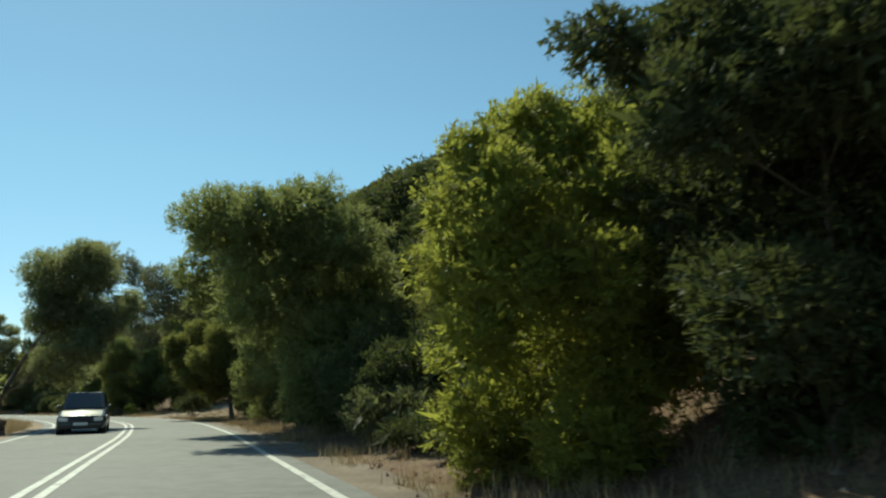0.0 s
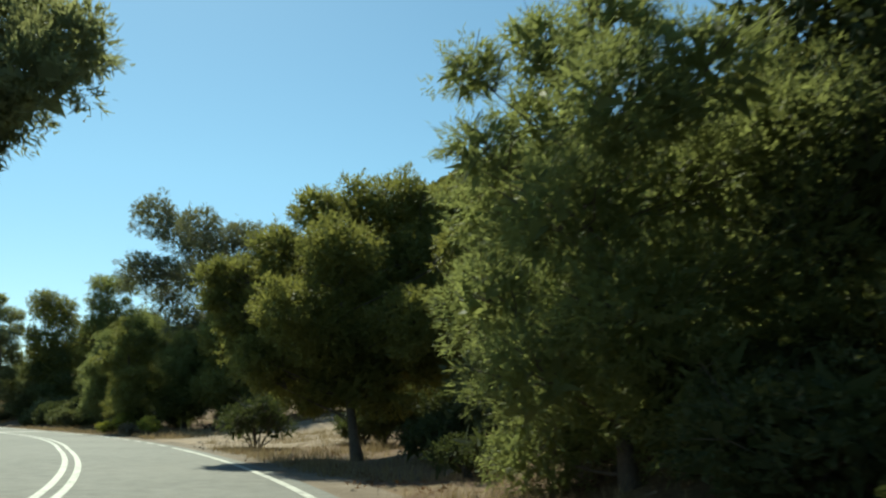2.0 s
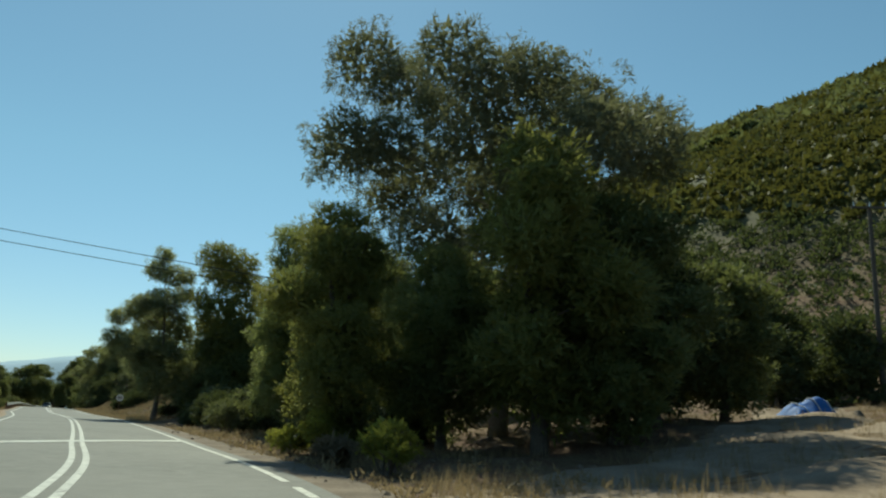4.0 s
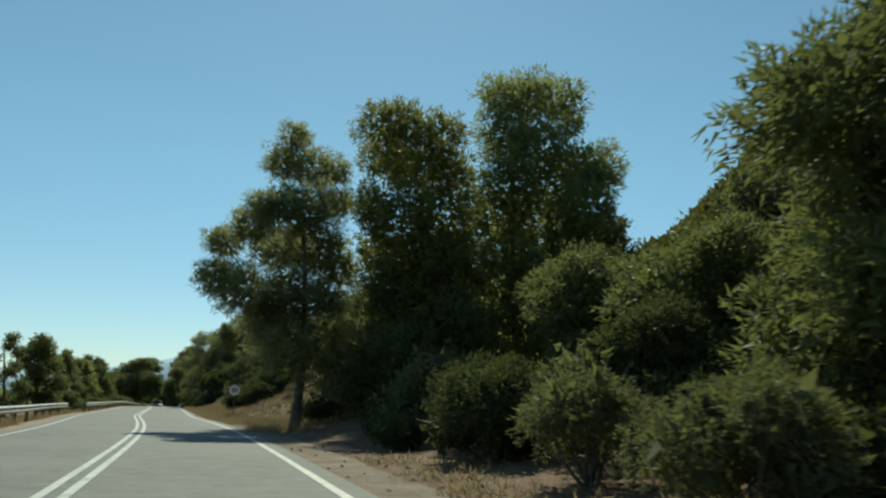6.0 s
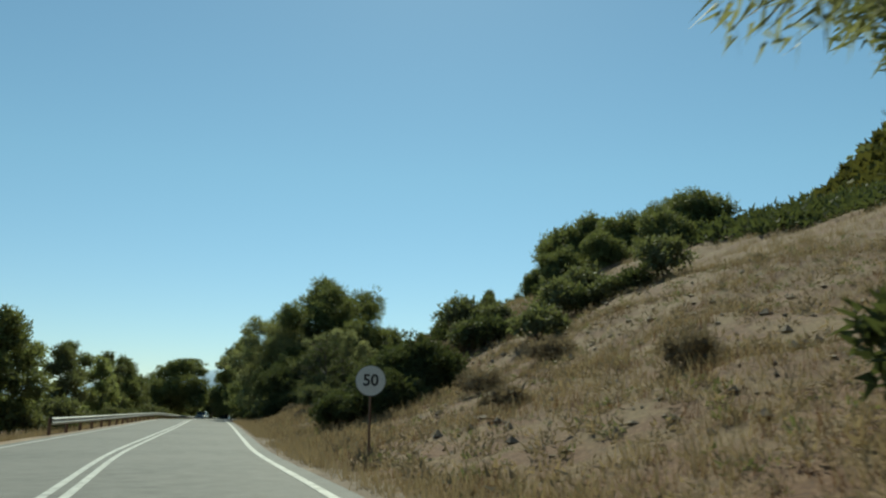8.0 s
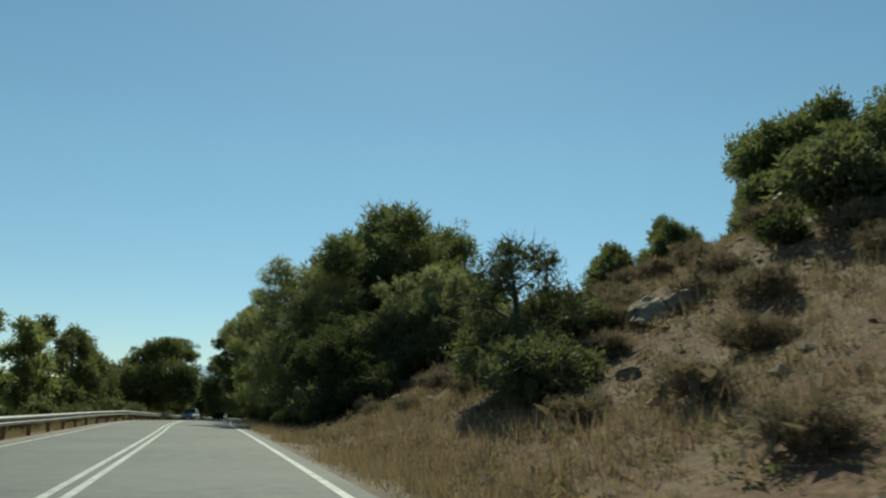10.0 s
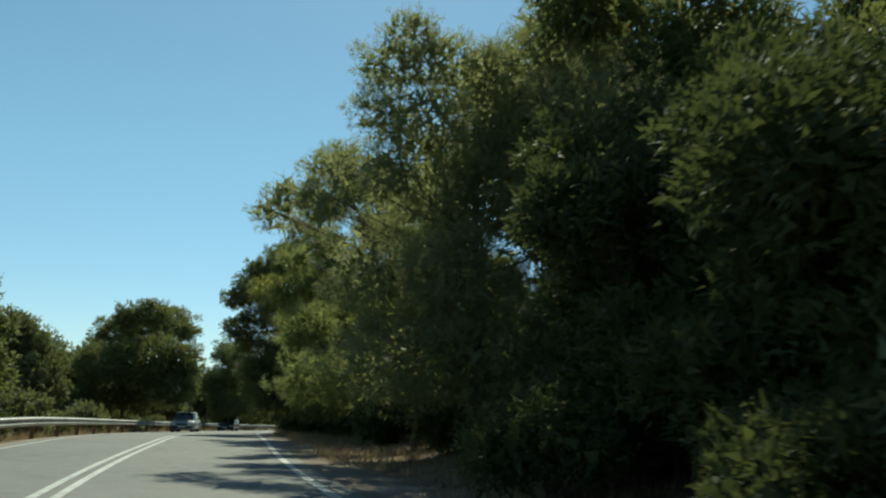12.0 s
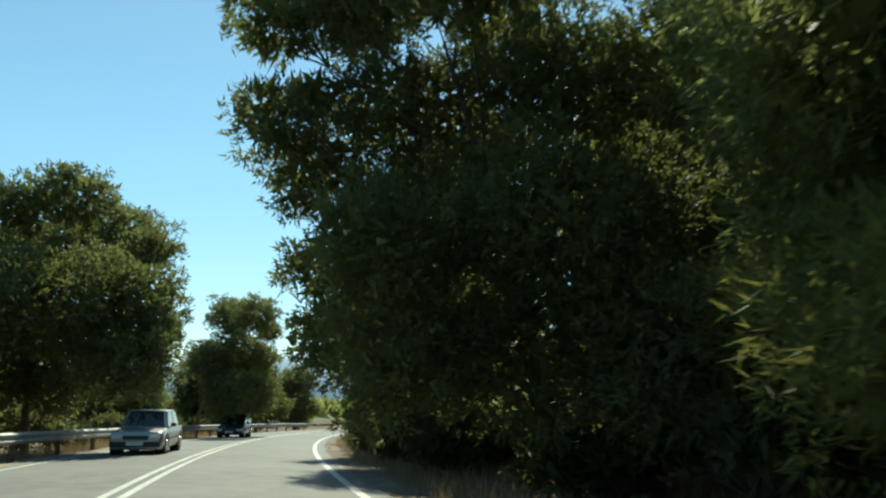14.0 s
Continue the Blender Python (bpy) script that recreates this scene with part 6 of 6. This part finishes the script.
# ---------------------------------------------------------------- cars
def car(label, s, lat, turn, paint, length, width, height, boxy):
    """A parked car; its front looks along -y before it is turned."""
    x, y = spot(s, lat)
    top = thing("car", label, "car", (float(x), float(y), float(fall(s)) + 0.02), turn)
    L, W, Hh = length / 2, width / 2, height
    belt = 0.60 * Hh if boxy else 0.58 * Hh
    hood = 0.30 * length
    low = 0.2
    nose = 0.55 * Hh if boxy else 0.44 * Hh
    # lower body: rings of a cross-section along the length
    ys = [-L, -L + 0.06, -L + 0.25, -L + hood * 0.6, -L + hood, 0.0, L - 0.5, L - 0.10, L]
    tops = [nose * 0.80, nose * 0.96, nose, belt * 0.94, belt, belt, belt * (1.0 if boxy else 1.02), belt * 0.97, belt * 0.88]
    wide = [0.86, 0.94, 0.985, 1, 1, 1, 1, 0.96, 0.90]
    ring = []
    for yy, t, w in zip(ys, tops, wide):
        a = W * w
        ring.append([(-a * 0.93, yy, low), (-a, yy, low + 0.14), (-a, yy, t * 0.72), (-a * 0.95, yy, t * 0.95), (-a * 0.86, yy, t),
                     (0, yy, t + 0.02), (a * 0.86, yy, t), (a * 0.95, yy, t * 0.95), (a, yy, t * 0.72), (a, yy, low + 0.14), (a * 0.93, yy, low)])
    v = np.array(ring).reshape(-1, 3)
    k = 11
    f = [(i * k + j, i * k + (j + 1) % k, (i + 1) * k + (j + 1) % k, (i + 1) * k + j) for i in range(len(ys) - 1) for j in range(k)]
    bm = bmesh.new()
    vs = [bm.verts.new(p) for p in v]
    for q in f:
        bm.faces.new([vs[i] for i in q])
    bm.faces.new(vs[:k][::-1])
    bm.faces.new(vs[-k:])
    bmesh.ops.recalc_face_normals(bm, faces=bm.faces[:])
    part("body", bm, paint, top, bevel=0.03, smooth=True)
    # cabin
    y0, y1 = -L + hood * 0.92, (L - 0.75 if boxy else L - 0.12)
    r0, r1 = y0 + (0.42 if boxy else 0.75), y1 - (0.38 if boxy else 0.30)
    rw, bw = W * 0.74, W * 0.90
    lowc = [(-bw, y0, belt), (bw, y0, belt), (bw, y1, belt), (-bw, y1, belt)]
    topc = [(-rw, r0, Hh), (rw, r0, Hh), (rw, r1, Hh), (-rw, r1, Hh)]
    bm = bmesh.new()
    vs = [bm.verts.new(p) for p in lowc + topc]
    for q in ((0, 1, 5, 4), (1, 2, 6, 5), (2, 3, 7, 6), (3, 0, 4, 7), (4, 5, 6, 7), (3, 2, 1, 0)):
        bm.faces.new([vs[i] for i in q])
    bmesh.ops.recalc_face_normals(bm, faces=bm.faces[:])
    part("cabin", bm, paint, top, bevel=0.09, smooth=False)
    low4, top4 = [Vector(p) for p in lowc], [Vector(p) for p in topc]

    def pane(name, a, b, c, d, inset, label):
        mid = (a + b + c + d) / 4
        n = (b - a).cross(d - a).normalized()
        if n.dot(mid - Vector((0, 0, belt * 0.8))) < 0:
            n = -n
        pts = [p + (mid - p) * inset + n * 0.012 for p in (a, b, c, d)]
        bm = bmesh.new()
        q = [bm.verts.new(p) for p in pts] + [bm.verts.new(p - n * 0.02) for p in pts]
        for g in ((0, 1, 2, 3), (7, 6, 5, 4), (0, 4, 5, 1), (1, 5, 6, 2), (2, 6, 7, 3), (3, 7, 4, 0)):
            bm.faces.new([q[i] for i in g])
        bmesh.ops.recalc_face_normals(bm, faces=bm.faces[:])
        part(name, bm, M_GLASS, top, label)

    pane("windscreen", low4[0], low4[1], top4[1], top4[0], 0.15, "dark reflecting windscreen")
    pane("rear_window", low4[2], low4[3], top4[3], top4[2], 0.17, "dark rear window")
    for a, b in ((1, 2), (3, 0)):
        m0, m1 = (low4[a] + low4[b]) / 2, (top4[a] + top4[b]) / 2
        pane("side_window", low4[a], m0, m1, top4[a], 0.17, "dark side window")
        pane("side_window", m0, low4[b], top4[b], m1, 0.17, "dark side window")
    # wheels
    rwheel = 0.31
    for sx in (-1, 1):
        for yy in (-L + 0.78, L - 0.80):
            bm = bmesh.new()
            cyl(bm, (sx * (W - 0.20), yy, rwheel), (sx * (W + 0.004), yy, rwheel), rwheel, rwheel, 24)
            wheel = part("tyre", bm, M_TYRE, top, bevel=0.02)
            bm = bmesh.new()
            cyl(bm, (sx * (W - 0.05), yy, rwheel), (sx * (W + 0.014), yy, rwheel), 0.19, 0.17, 20)
            part("rim", bm, M_RIM, wheel, "pale metal rim")
            bm = bmesh.new()
            cyl(bm, (sx * (W - 0.3), yy, rwheel + 0.02), (sx * (W + 0.001), yy, rwheel + 0.02), rwheel + 0.07, rwheel + 0.07, 24)
            part("wheel_arch", bm, M_PLASTIC, top, "dark wheel arch")
    for sx in (-1, 1):
        bm = bmesh.new()
        box(bm, sx * W * 0.70, -L + 0.015, nose * 0.78, W * 0.36, 0.10, 0.13)
        part("headlight", bm, M_LAMP, top, "clear headlight", bevel=0.02)
        bm = bmesh.new()
        box(bm, sx * W * 0.74, L - 0.03, belt * 0.78, W * 0.26, 0.08, 0.13)
        part("tail_light", bm, M_TAIL, top, "red tail light", bevel=0.015)
        bm = bmesh.new()
        box(bm, sx * (W + 0.06), y0 + 0.25, belt + 0.10, 0.16, 0.10, 0.12)
        part("mirror", bm, paint if not boxy else M_PLASTIC, top, bevel=0.025)
        bm = bmesh.new()
        box(bm, sx * (W + 0.002), 0.05, belt * 0.62, 0.03, length * 0.5, 0.06)
        part("side_trim", bm, M_PLASTIC, top, "dark side trim", bevel=0.01)
    bm = bmesh.new()
    box(bm, 0, -L + 0.005, nose * 0.74, W * 0.9, 0.06, 0.13)
    part("grille", bm, M_PLASTIC, top, bevel=0.01)
    bm = bmesh.new()
    box(bm, 0, -L - 0.02, low + 0.17, W * 1.8, 0.14, 0.16)
    part("front_bumper", bm, M_PLASTIC if boxy else paint, top, bevel=0.04)
    bm = bmesh.new()
    box(bm, 0, L + 0.01, low + 0.19, W * 1.8, 0.14, 0.16)
    part("rear_bumper", bm, M_PLASTIC if boxy else paint, top, bevel=0.04)
    bm = bmesh.new()
    box(bm, 0, -L - 0.093, low + 0.19, 0.5, 0.012, 0.11)
    part("plate", bm, M_SIGN_WHITE, top, "blank white plate")
    return top


def heading(s):
    i = int(np.searchsorted(RUN, s))
    return math.degrees(math.atan2(-_way[i, 0], _way[i, 1]))


car("dark grey family car with its headlights on", 34.8, -3.35, heading(34.8), M_GREY_PAINT, 4.2, 1.75, 1.62, False)
car("old boxy silver saloon on the far lane", 253.5, -3.75, heading(252), M_SILVER_PAINT, 4.3, 1.66, 1.40, True)
car("small dark blue hatchback further down the road", 277, -4.0, heading(277), M_BLUE_PAINT, 3.9, 1.65, 1.45, False)


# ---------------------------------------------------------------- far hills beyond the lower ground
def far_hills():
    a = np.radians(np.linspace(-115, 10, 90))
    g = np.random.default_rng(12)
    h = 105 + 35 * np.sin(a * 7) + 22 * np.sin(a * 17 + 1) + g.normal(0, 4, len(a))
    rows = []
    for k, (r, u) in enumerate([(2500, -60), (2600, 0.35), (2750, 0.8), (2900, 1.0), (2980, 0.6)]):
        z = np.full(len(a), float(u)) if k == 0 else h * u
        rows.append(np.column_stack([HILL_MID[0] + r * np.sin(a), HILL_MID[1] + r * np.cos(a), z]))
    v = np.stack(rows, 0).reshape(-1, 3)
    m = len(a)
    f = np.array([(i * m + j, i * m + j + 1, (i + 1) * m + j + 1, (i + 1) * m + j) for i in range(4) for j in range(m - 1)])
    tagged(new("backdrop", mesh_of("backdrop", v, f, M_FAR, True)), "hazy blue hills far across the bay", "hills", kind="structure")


far_hills()
